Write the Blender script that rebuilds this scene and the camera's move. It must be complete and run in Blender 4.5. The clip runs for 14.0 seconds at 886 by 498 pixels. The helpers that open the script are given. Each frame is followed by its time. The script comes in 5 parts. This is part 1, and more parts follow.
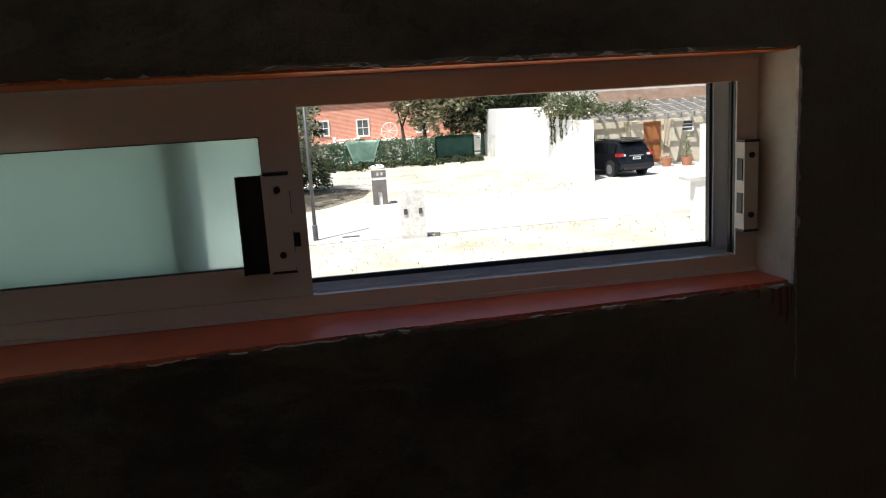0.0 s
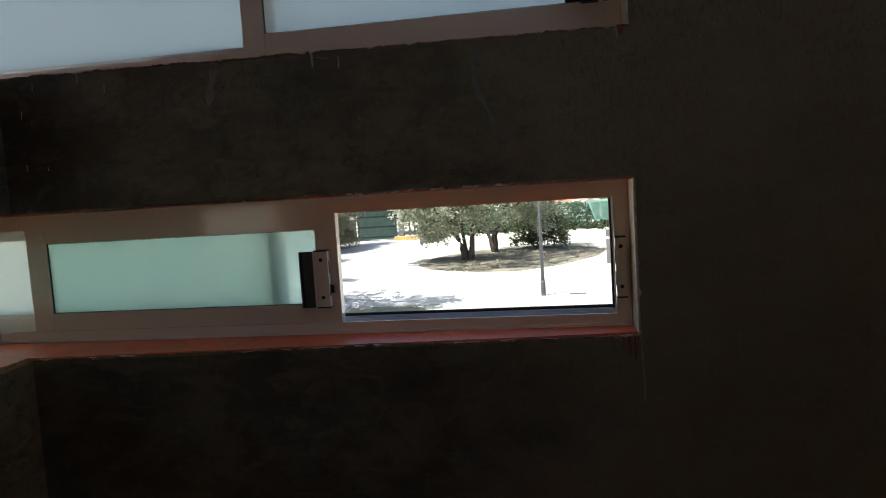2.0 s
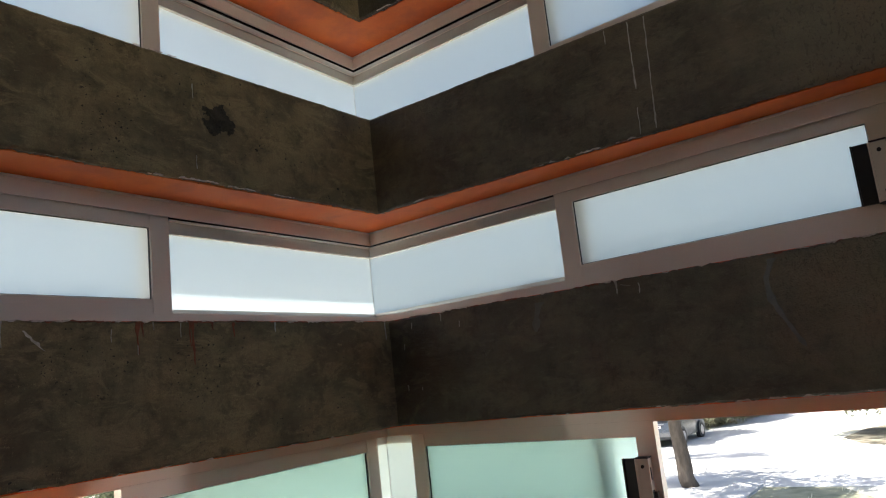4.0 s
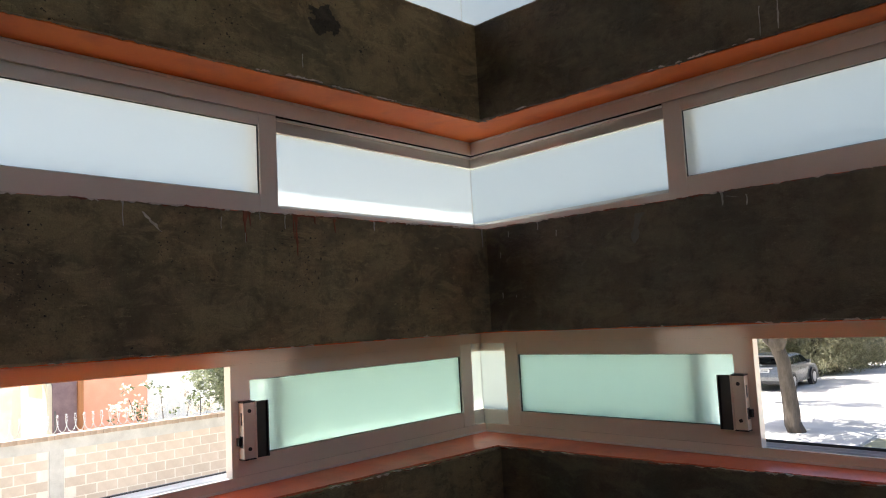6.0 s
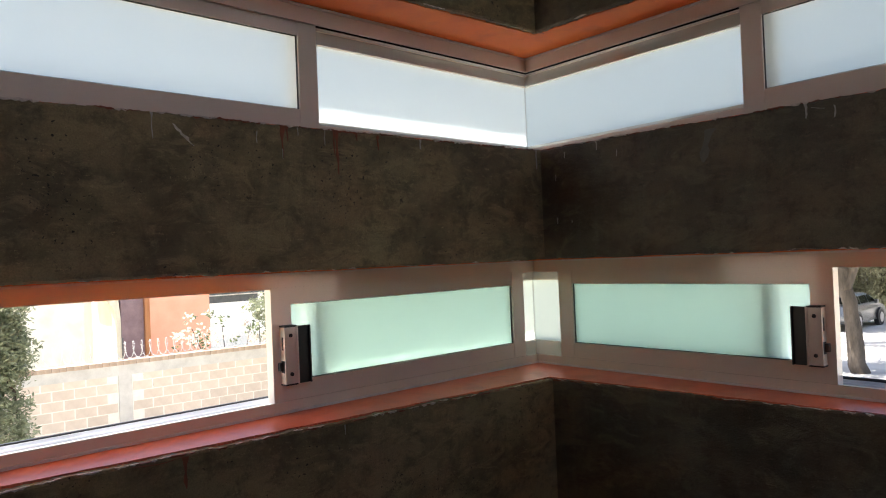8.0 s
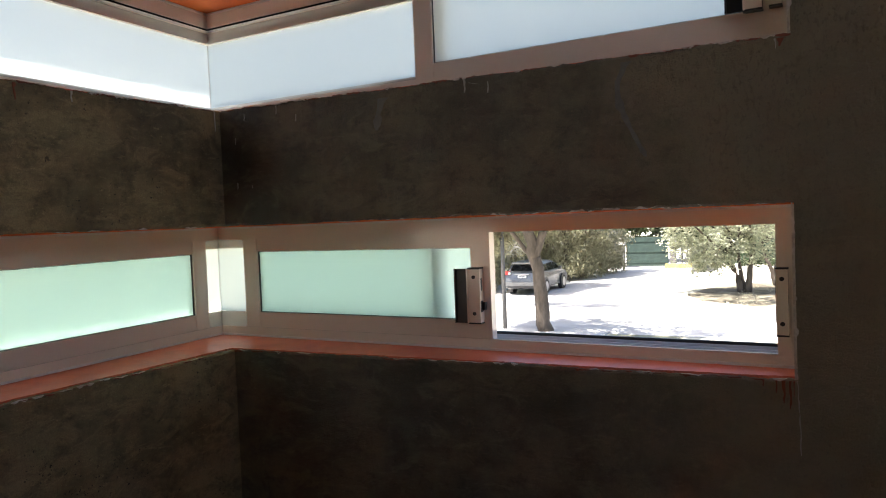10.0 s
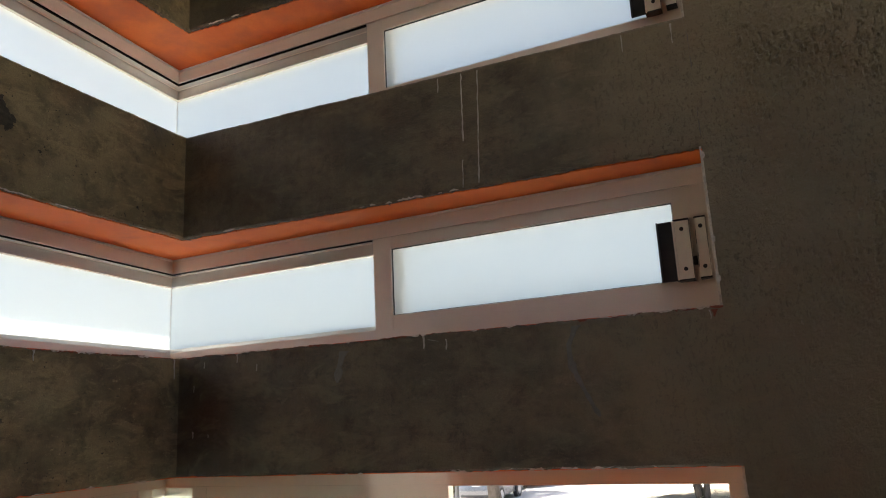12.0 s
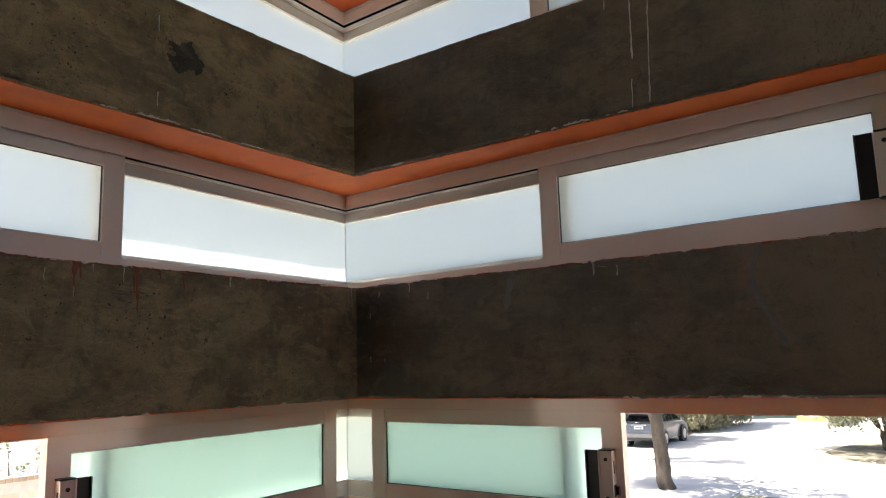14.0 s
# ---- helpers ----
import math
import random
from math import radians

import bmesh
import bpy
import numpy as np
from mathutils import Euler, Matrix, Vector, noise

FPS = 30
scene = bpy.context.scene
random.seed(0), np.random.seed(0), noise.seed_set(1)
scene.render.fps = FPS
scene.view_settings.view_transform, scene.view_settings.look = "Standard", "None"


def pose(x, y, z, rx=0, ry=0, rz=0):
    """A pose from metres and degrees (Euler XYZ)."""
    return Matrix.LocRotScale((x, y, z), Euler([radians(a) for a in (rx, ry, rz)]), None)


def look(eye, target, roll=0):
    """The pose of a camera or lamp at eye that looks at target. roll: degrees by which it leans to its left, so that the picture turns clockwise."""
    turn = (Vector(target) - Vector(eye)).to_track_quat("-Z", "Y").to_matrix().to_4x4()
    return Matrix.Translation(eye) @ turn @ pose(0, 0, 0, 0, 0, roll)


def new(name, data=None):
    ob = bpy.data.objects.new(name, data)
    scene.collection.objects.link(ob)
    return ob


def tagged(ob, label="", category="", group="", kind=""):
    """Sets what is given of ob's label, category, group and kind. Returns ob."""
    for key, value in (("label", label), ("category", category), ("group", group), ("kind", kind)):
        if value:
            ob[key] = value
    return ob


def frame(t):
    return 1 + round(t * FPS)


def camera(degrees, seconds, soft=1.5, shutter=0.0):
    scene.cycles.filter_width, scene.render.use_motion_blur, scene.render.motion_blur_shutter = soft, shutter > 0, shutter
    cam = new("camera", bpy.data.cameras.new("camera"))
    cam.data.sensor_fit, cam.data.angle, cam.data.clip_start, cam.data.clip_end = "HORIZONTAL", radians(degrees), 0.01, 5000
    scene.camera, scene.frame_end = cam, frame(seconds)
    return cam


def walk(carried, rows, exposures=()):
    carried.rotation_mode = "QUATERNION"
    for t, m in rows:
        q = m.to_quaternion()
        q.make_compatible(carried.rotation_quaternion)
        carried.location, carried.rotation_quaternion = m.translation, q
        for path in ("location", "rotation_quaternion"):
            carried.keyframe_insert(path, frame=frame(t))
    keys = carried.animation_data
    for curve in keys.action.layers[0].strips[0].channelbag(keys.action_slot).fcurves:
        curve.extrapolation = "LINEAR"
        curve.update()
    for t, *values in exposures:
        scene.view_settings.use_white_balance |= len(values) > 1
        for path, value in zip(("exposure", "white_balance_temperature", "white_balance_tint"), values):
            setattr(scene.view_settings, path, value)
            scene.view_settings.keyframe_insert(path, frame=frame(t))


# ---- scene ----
# one lens for the whole clip; the hand-held path
cam = camera(61.44, 14.0, soft=1.05)
PATH = [
    (0.0, 0.815, -1.068, 1.541, 79.36, 3.41, -12.49),
    (0.5, 0.973, -1.241, 1.541, 80.81, 3.18, -3.67),
    (1.0, 1.079, -1.466, 1.587, 84.47, 4.60, 2.45),
    (1.5, 1.254, -1.711, 1.566, 84.05, 3.08, 5.93),
    (2.0, 1.387, -1.858, 1.625, 84.83, 3.66, 6.61),
    (2.5, 1.488, -1.928, 1.654, 88.10, 4.25, 17.20),
    (3.0, 1.588, -1.979, 1.697, 91.65, 4.66, 31.24),
    (3.5, 1.658, -2.016, 1.723, 97.23, 5.54, 34.67),
    (3.7, 1.682, -2.019, 1.739, 99.50, 5.59, 35.48),
    (5.8, 1.748, -2.015, 1.664, 98.66, 3.65, 43.43),
    (6.0, 1.719, -2.000, 1.657, 95.43, 2.94, 44.35),
    (6.5, 1.591, -1.934, 1.624, 89.76, 1.07, 40.46),
    (7.0, 1.532, -1.924, 1.628, 89.71, 2.44, 45.66),
    (7.2, 1.546, -1.935, 1.630, 90.11, 2.14, 49.76),
    (9.3, 1.714, -1.798, 1.609, 89.51, 1.85, 39.12),
    (9.5, 1.707, -1.796, 1.608, 88.45, 1.52, 36.31),
    (10.0, 1.711, -1.788, 1.600, 87.72, 2.33, 27.47),
    (10.5, 1.710, -1.794, 1.623, 89.42, 2.84, 22.40),
    (11.0, 1.712, -1.829, 1.690, 95.63, 3.18, 22.65),
    (11.5, 1.727, -1.848, 1.724, 100.39, 2.99, 22.31),
    (12.0, 1.727, -1.862, 1.742, 102.82, 2.82, 23.75),
    (12.5, 1.714, -1.877, 1.723, 104.08, 2.54, 24.75),
    (13.0, 1.709, -1.886, 1.730, 102.84, 2.35, 26.96),
    (13.5, 1.694, -1.882, 1.722, 100.77, 1.94, 31.29),
    (14.0, 1.692, -1.864, 1.699, 98.99, 1.76, 35.74),
]
EXPOSURES = [(0.0, 0.6, 6300, 9), (0.5, 0.42, 6200, 8), (1.0, 0.42, 6100, 6), (1.5, 0.75, 6100, 5), (2.0, 1.2, 6050, 5), (2.5, 1.55, 6100, 6), (3.0, 1.9, 6250, 8),
             (3.7, 1.93, 6200, 8), (5.8, 2.02, 6400, 10), (6.5, 2.07, 6500, 11), (7.2, 2.1, 6500, 11), (9.3, 2.07, 6450, 10), (10.0, 2.25, 6500, 11), (10.5, 2.4, 6600, 11),
             (11.0, 2.37, 6600, 10), (11.5, 2.27, 6500, 10), (12.0, 2.43, 6650, 12), (12.5, 2.63, 6700, 12), (13.5, 2.45, 6700, 12), (14.0, 2.2, 6600, 12)]
walk(cam, [(t, pose(*p)) for t, *p in PATH], EXPOSURES)

# ---- light: a clear day, the sun high over the west side ----
SUN_AZ, SUN_EL = 40.0, 64.0          # degrees from -x towards -y, and above the horizon
to_sun = Vector((-math.cos(radians(SUN_AZ)) * math.cos(radians(SUN_EL)),
                 -math.sin(radians(SUN_AZ)) * math.cos(radians(SUN_EL)), math.sin(radians(SUN_EL))))
world = bpy.data.worlds.new("sky")
scene.world = world
world.use_nodes = True
wn = world.node_tree.nodes
sky = wn.new("ShaderNodeTexSky")
sky.sky_type = "NISHITA"
sky.sun_disc = False
sky.sun_elevation = radians(SUN_EL)
sky.sun_rotation = math.atan2(to_sun.x, to_sun.y)
sky.dust_density = 2.0
world.node_tree.links.new(sky.outputs[0], wn["Background"].inputs[0])
wn["Background"].inputs[1].default_value = 0.08
sun_data = bpy.data.lights.new("sun", "SUN")
sun_data.energy, sun_data.angle, sun_data.color = 5.0, radians(0.53), (1.0, 0.96, 0.905)
sun = new("sun", sun_data)
sun.matrix_world = look(to_sun * 60, (0, 0, 0))


# ---- materials ----
def material(name, low, high, rough=0.7, metal=0.0, scale=6.0, fine=60.0, bump=0.2, depth=0.004, stretch=(1, 1, 1), per=0.0,
             stain=None, stain_scale=1.2, stain_amount=0.35, rough_vary=0.12, island=False):
    """A surface whose colour runs between low and high by two scales of noise, with relief; stain: a third colour in broad patches;
    per: how far single pieces differ in value."""
    m = bpy.data.materials.new(name)
    m.use_nodes = True
    n, l = m.node_tree.nodes, m.node_tree.links
    b = n["Principled BSDF"]
    co = n.new("ShaderNodeTexCoord")
    mp = n.new("ShaderNodeMapping")
    mp.inputs["Scale"].default_value = stretch
    l.new(co.outputs["Object"], mp.inputs[0])
    big, small = n.new("ShaderNodeTexNoise"), n.new("ShaderNodeTexNoise")
    for t, s, d in ((big, scale, 6), (small, fine, 4)):
        t.inputs["Scale"].default_value, t.inputs["Detail"].default_value, t.inputs["Roughness"].default_value = s, d, 0.62
        l.new(mp.outputs[0], t.inputs["Vector"])
    mix = n.new("ShaderNodeMath")
    mix.operation = "MULTIPLY_ADD"
    mix.inputs[1].default_value, mix.inputs[2].default_value = 0.45, -0.22
    l.new(small.outputs[0], mix.inputs[0])
    add = n.new("ShaderNodeMath")
    add.operation = "ADD"
    l.new(big.outputs[0], add.inputs[0])
    l.new(mix.outputs[0], add.inputs[1])
    ramp = n.new("ShaderNodeValToRGB")
    ramp.color_ramp.elements[0].position, ramp.color_ramp.elements[1].position = 0.33, 0.68
    ramp.color_ramp.elements[0].color, ramp.color_ramp.elements[1].color = (*low, 1), (*high, 1)
    l.new(add.outputs[0], ramp.inputs[0])
    colour = ramp.outputs[0]
    if stain:
        st = n.new("ShaderNodeTexNoise")
        st.inputs["Scale"].default_value, st.inputs["Detail"].default_value = stain_scale, 7
        l.new(mp.outputs[0], st.inputs["Vector"])
        sr = n.new("ShaderNodeValToRGB")
        sr.color_ramp.elements[0].position, sr.color_ramp.elements[1].position = 0.48, 0.66
        sr.color_ramp.elements[1].color = (stain_amount,) * 3 + (1,)
        l.new(st.outputs[0], sr.inputs[0])
        mx = n.new("ShaderNodeMix")
        mx.data_type = "RGBA"
        l.new(sr.outputs[0], mx.inputs["Factor"])
        l.new(colour, mx.inputs["A"])
        mx.inputs["B"].default_value = (*stain, 1)
        colour = mx.outputs["Result"]
    if per:
        inf = n.new("ShaderNodeNewGeometry" if island else "ShaderNodeObjectInfo")
        vr = n.new("ShaderNodeMapRange")
        vr.inputs["To Min"].default_value, vr.inputs["To Max"].default_value = 1 - per, 1 + per
        l.new(inf.outputs["Random Per Island" if island else "Random"], vr.inputs["Value"])
        hs = n.new("ShaderNodeHueSaturation")
        l.new(vr.outputs[0], hs.inputs["Value"])
        l.new(colour, hs.inputs["Color"])
        colour = hs.outputs[0]
    l.new(colour, b.inputs["Base Color"])
    b.inputs["Metallic"].default_value = metal
    rr = n.new("ShaderNodeMapRange")
    rr.inputs["To Min"].default_value, rr.inputs["To Max"].default_value = max(0.02, rough - rough_vary), min(1, rough + rough_vary)
    l.new(small.outputs[0], rr.inputs["Value"])
    l.new(rr.outputs[0], b.inputs["Roughness"])
    if bump:
        bp = n.new("ShaderNodeBump")
        bp.inputs["Strength"].default_value, bp.inputs["Distance"].default_value = bump, depth
        l.new(add.outputs[0], bp.inputs["Height"])
        l.new(bp.outputs[0], b.inputs["Normal"])
    return m


def cement(name, low, high, pit=0.5, trowel=0.25, stain=(0.19, 0.145, 0.085), gloss=0.55, coarse_from=None):
    """Trowelled cement plaster: cloudy tone, dark pits and short scratches, all with relief. coarse_from: the x past
    which the float left it open and gouged, and the colour is lightened for raking daylight."""
    m = bpy.data.materials.new(name)
    m.use_nodes = True
    n, l = m.node_tree.nodes, m.node_tree.links
    b = n["Principled BSDF"]
    co = n.new("ShaderNodeTexCoord")

    def noise_at(scale, detail, rough=0.6, stretch=(1, 1, 1), distort=0.0):
        mp = n.new("ShaderNodeMapping")
        mp.inputs["Scale"].default_value = stretch
        l.new(co.outputs["Object"], mp.inputs[0])
        t = n.new("ShaderNodeTexNoise")
        for key, v in (("Scale", scale), ("Detail", detail), ("Roughness", rough), ("Distortion", distort)):
            t.inputs[key].default_value = v
        l.new(mp.outputs[0], t.inputs["Vector"])
        return t.outputs[0]

    def ramp(src, a, c, lo=0.0, hi=1.0):
        r = n.new("ShaderNodeMapRange")
        r.interpolation_type = "SMOOTHSTEP"
        for key, v in (("From Min", a), ("From Max", c), ("To Min", lo), ("To Max", hi)):
            r.inputs[key].default_value = v
        l.new(src, r.inputs["Value"])
        return r.outputs[0]

    def calc(kind, a, c, d=None):
        x = n.new("ShaderNodeMath")
        x.operation = kind
        for i, v in enumerate((a, c, d)):
            if isinstance(v, (int, float)):
                x.inputs[i].default_value = v
            elif v is not None:
                l.new(v, x.inputs[i])
        return x.outputs[0]

    def blend(fac, a, c):
        x = n.new("ShaderNodeMix")
        x.data_type = "RGBA"
        l.new(fac, x.inputs["Factor"])
        for key, v in (("A", a), ("B", c)):
            if isinstance(v, tuple):
                x.inputs[key].default_value = (*v, 1)
            else:
                l.new(v, x.inputs[key])
        return x.outputs["Result"]

    cloud = noise_at(2.6, 10, 0.66, (1, 1, 1.6))
    mottle = noise_at(12, 12, 0.78, (1, 1, 1.3), 0.25)
    grain = noise_at(260, 3, 0.65)
    scratch = noise_at(30, 5, 0.7, (1, 1, 4.0), 0.35)
    holes = noise_at(92, 2, 0.55, (1, 1, 1.15))
    craters = noise_at(38, 3, 0.6, (1, 1, 1.3))
    where = noise_at(4.5, 4, 0.65)
    patch = noise_at(1.5, 7, 0.66)
    streak = noise_at(9, 6, 0.7, (4.0, 4.0, 0.35), 0.2)
    swirl = noise_at(7.0, 8, 0.7, (1, 1, 2.2), 0.9)
    hair = noise_at(5.5, 6, 0.75, (1, 1, 0.6), 0.4)
    c = blend(ramp(cloud, 0.40, 0.60), low, high)
    c = blend(ramp(patch, 0.47, 0.66, 0.0, 0.65), c, stain)
    c = blend(ramp(streak, 0.5, 0.68, 0.0, 0.18), c, tuple(v * 0.6 for v in low))
    c = blend(ramp(mottle, 0.46, 0.66, 0.0, 0.7), c, tuple(v * 0.45 for v in low))
    c = blend(ramp(swirl, 0.50, 0.64, 0.0, 0.55), c, tuple(min(1, v * 1.25) for v in high))
    here = ramp(where, 0.47, 0.60)
    pits = calc("MULTIPLY", ramp(holes, 0.655, 0.675), here)
    pits = calc("MAXIMUM", pits, calc("MULTIPLY", ramp(craters, 0.66, 0.675), ramp(where, 0.5, 0.6)))
    c = blend(pits if coarse_from is None else calc("MULTIPLY", pits, 0.45), c, tuple(v * 0.15 for v in low))
    marks = ramp(scratch, 0.60, 0.68, 0.0, trowel)
    c = blend(marks, c, tuple(min(1, v * 1.5) for v in high))
    thin = ramp(calc("ABSOLUTE", calc("SUBTRACT", hair, 0.52), 0.0), 0.0, 0.006, 0.5, 0.0)
    thin = calc("MULTIPLY", thin, ramp(scratch, 0.5, 0.6))
    c = blend(thin, c, tuple(min(1, v * 1.7) for v in high))
    c = blend(ramp(grain, 0.40, 0.62, 0.0, 0.22), c, tuple(v * 0.62 for v in low))
    height = calc("MULTIPLY_ADD", pits, -pit * 2.2, mottle)
    height = calc("MULTIPLY_ADD", grain, 0.25, height)
    height = calc("MULTIPLY_ADD", marks, -pit, height)
    if coarse_from is not None:
        sep = n.new("ShaderNodeSeparateXYZ")
        l.new(co.outputs["Object"], sep.inputs[0])
        edge = calc("MULTIPLY_ADD", where, 0.9, sep.outputs[0])
        zone = ramp(edge, coarse_from + 0.30, coarse_from + 0.75)
        torn = ramp(noise_at(3.4, 6, 0.7), 0.38, 0.54)
        high_up = ramp(calc("MULTIPLY_ADD", where, 0.5, sep.outputs[2]), 1.8, 2.4, 0.3, 1.0)
        zone_torn = calc("MULTIPLY", calc("MULTIPLY", zone, torn), high_up)
        gouge = noise_at(60, 5, 0.72, (1.5, 1, 0.7), 0.3)
        cut = calc("MULTIPLY", ramp(gouge, 0.53, 0.60), zone_torn)
        deep = calc("MULTIPLY", ramp(noise_at(88, 3, 0.6), 0.61, 0.65), zone_torn)
        open_grain = calc("MULTIPLY", noise_at(130, 4, 0.72), zone)
        height = calc("MULTIPLY_ADD", cut, -2.4, height)
        height = calc("MULTIPLY_ADD", deep, -1.6, height)
        height = calc("MULTIPLY_ADD", open_grain, 0.9, height)
        # raking daylight put into the colour: the zone blends to a lighter tone
        c = blend(calc("MULTIPLY", zone, 0.55), c, tuple(v * 2.0 for v in high))
        c = blend(calc("MULTIPLY", cut, 0.35), c, tuple(v * 0.6 for v in low))
        c = blend(calc("MULTIPLY", deep, 0.4), c, tuple(v * 0.3 for v in low))
    l.new(c, b.inputs["Base Color"])
    l.new(ramp(cloud, 0.3, 0.7, gloss, min(1, gloss + 0.25)), b.inputs["Roughness"])
    bp = n.new("ShaderNodeBump")
    bp.inputs["Strength"].default_value, bp.inputs["Distance"].default_value = 0.4 + 0.5 * pit, 0.006 if coarse_from is None else 0.014
    l.new(height, bp.inputs["Height"])
    l.new(bp.outputs[0], b.inputs["Normal"])
    return m


def frosted(name, tint, rough, scatter=0.85):
    """Etched glass: rough transmission, with a faint cloudiness."""
    m = bpy.data.materials.new(name)
    m.use_nodes = True
    n, l = m.node_tree.nodes, m.node_tree.links
    b = n["Principled BSDF"]
    b.inputs["Base Color"].default_value = (*tint, 1)
    b.inputs["Transmission Weight"].default_value = 1.0
    b.inputs["Roughness"].default_value = rough
    b.inputs["IOR"].default_value = 1.45
    tr = n.new("ShaderNodeBsdfTranslucent")
    tr.inputs["Color"].default_value = (*tint, 1)
    mx = n.new("ShaderNodeMixShader")
    mx.inputs[0].default_value = scatter
    l.new(b.outputs[0], mx.inputs[1])
    l.new(tr.outputs[0], mx.inputs[2])
    l.new(mx.outputs[0], n["Material Output"].inputs["Surface"])
    return m


def plain_glass(name, tint=(0.9, 0.95, 0.95), dark=0.0):
    m = bpy.data.materials.new(name)
    m.use_nodes = True
    b = m.node_tree.nodes["Principled BSDF"]
    b.inputs["Base Color"].default_value = (*tint, 1)
    b.inputs["Roughness"].default_value = 0.05
    b.inputs["Transmission Weight"].default_value = 1.0 - dark
    return m


# same plaster twice: CEMENT_N carries the backlit north wall's shade in its colour
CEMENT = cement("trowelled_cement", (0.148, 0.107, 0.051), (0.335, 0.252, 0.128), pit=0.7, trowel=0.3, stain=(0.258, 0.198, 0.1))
CEMENT_N = cement("backlit_cement_coarse_end", (0.079, 0.063, 0.037), (0.186, 0.15, 0.092), pit=0.6, trowel=0.26, coarse_from=1.25, gloss=0.34)
CEMENT_ROUGH = cement("rough_cement", (0.125, 0.098, 0.066), (0.25, 0.205, 0.148), pit=1.0, trowel=0.5, gloss=0.7)
ORANGE = material("orange_wall_paint", (0.9, 0.185, 0.028), (0.96, 0.24, 0.04), 0.62, scale=5, fine=90, bump=0.25, depth=0.002,
                  stain=(0.6, 0.125, 0.05), stain_scale=7, stain_amount=0.5)
# the same orange paint on the sills, sky light put in as a redder tint
SILL_SKYLIT = material("skylit_orange_sill_paint", (0.7, 0.145, 0.07), (0.8, 0.2, 0.095), 0.36, scale=5, fine=90, bump=0.25, depth=0.002,
                    stain=(0.5, 0.09, 0.05), stain_scale=9, stain_amount=0.5)
CEILING_PAINT = material("white_ceiling_paint", (0.68, 0.66, 0.62), (0.78, 0.76, 0.72), 0.8, scale=3, fine=60, bump=0.2)
CREAM = material("cream_plaster", (0.62, 0.55, 0.42), (0.75, 0.69, 0.56), 0.7, scale=9, fine=80, bump=0.3, depth=0.003)
CHIP = material("white_plaster_chip", (0.5, 0.43, 0.36), (0.78, 0.71, 0.63), 0.9, scale=40, fine=200, bump=0.4, depth=0.002)
DRIP = material("lime_run", (0.4, 0.37, 0.32), (0.62, 0.59, 0.53), 0.9, scale=60, fine=300, bump=0.2, depth=0.001)
RUN_ORANGE = material("orange_paint_run", (0.19, 0.05, 0.02), (0.29, 0.078, 0.03), 0.6, scale=40, fine=200, bump=0.2, depth=0.001)
ALU = material("champagne_aluminium", (0.77, 0.695, 0.595), (0.82, 0.745, 0.645), 0.11, metal=0.03, scale=3, fine=220, bump=0.02, depth=0.0003,
               stretch=(1, 1, 1), rough_vary=0.02)
ALU.node_tree.nodes["Principled BSDF"].inputs["Specular IOR Level"].default_value = 0.2
ALU_GLOSS = material("polished_champagne_aluminium", (0.8, 0.75, 0.68), (0.85, 0.8, 0.73), 0.16, metal=0.35, scale=3, fine=220, bump=0.02, depth=0.0003, rough_vary=0.02)
ALU_BARE = material("mill_aluminium", (0.6, 0.62, 0.66), (0.7, 0.72, 0.76), 0.3, metal=0.55, scale=5, fine=60, bump=0, rough_vary=0.03)
BLACK = material("black_plastic", (0.012, 0.012, 0.013), (0.022, 0.022, 0.023), 0.42, scale=20, fine=300, bump=0.06, depth=0.0005)
# near-black for the shaded gap under the head lip
GAP_DARK = material("lip_gap_black", (0.004, 0.004, 0.004), (0.008, 0.008, 0.008), 0.95, scale=20, fine=300, bump=0)
GAP_DARK.node_tree.nodes["Principled BSDF"].inputs["Specular IOR Level"].default_value = 0.1
SCREW = material("dark_screw_steel", (0.03, 0.03, 0.03), (0.06, 0.06, 0.06), 0.4, metal=0.8, scale=60, fine=300, bump=0)
SILICONE = material("silicone_seal", (0.7, 0.69, 0.66), (0.8, 0.79, 0.76), 0.5, scale=30, fine=200, bump=0.1)
FROST = frosted("frosted_glass", (0.55, 0.585, 0.585), 0.34, 0.45)
FROST_GREEN = frosted("green_frosted_glass", (0.72, 0.895, 0.865), 0.19, 0.42)
FROST_PALE = frosted("pale_frosted_glass", (0.64, 0.68, 0.64), 0.5)
PANE = plain_glass("window_glass", (0.12, 0.14, 0.15), 0.85)


# ---- mesh helpers ----
def box(bm, x0, x1, y0, y1, z0, z1):
    v = [bm.verts.new((x, y, z)) for x in (x0, x1) for y in (y0, y1) for z in (z0, z1)]
    for f in ((0, 1, 3, 2), (4, 6, 7, 5), (0, 4, 5, 1), (2, 3, 7, 6), (0, 2, 6, 4), (1, 5, 7, 3)):
        bm.faces.new([v[i] for i in f])
    return v


def rounded(bm, width=0.003, segments=2):
    bmesh.ops.bevel(bm, geom=[e for e in bm.edges if e.is_manifold and e.calc_face_angle(0) > 0.6], offset=width, segments=segments,
                    affect="EDGES", clamp_overlap=True)
    return bm


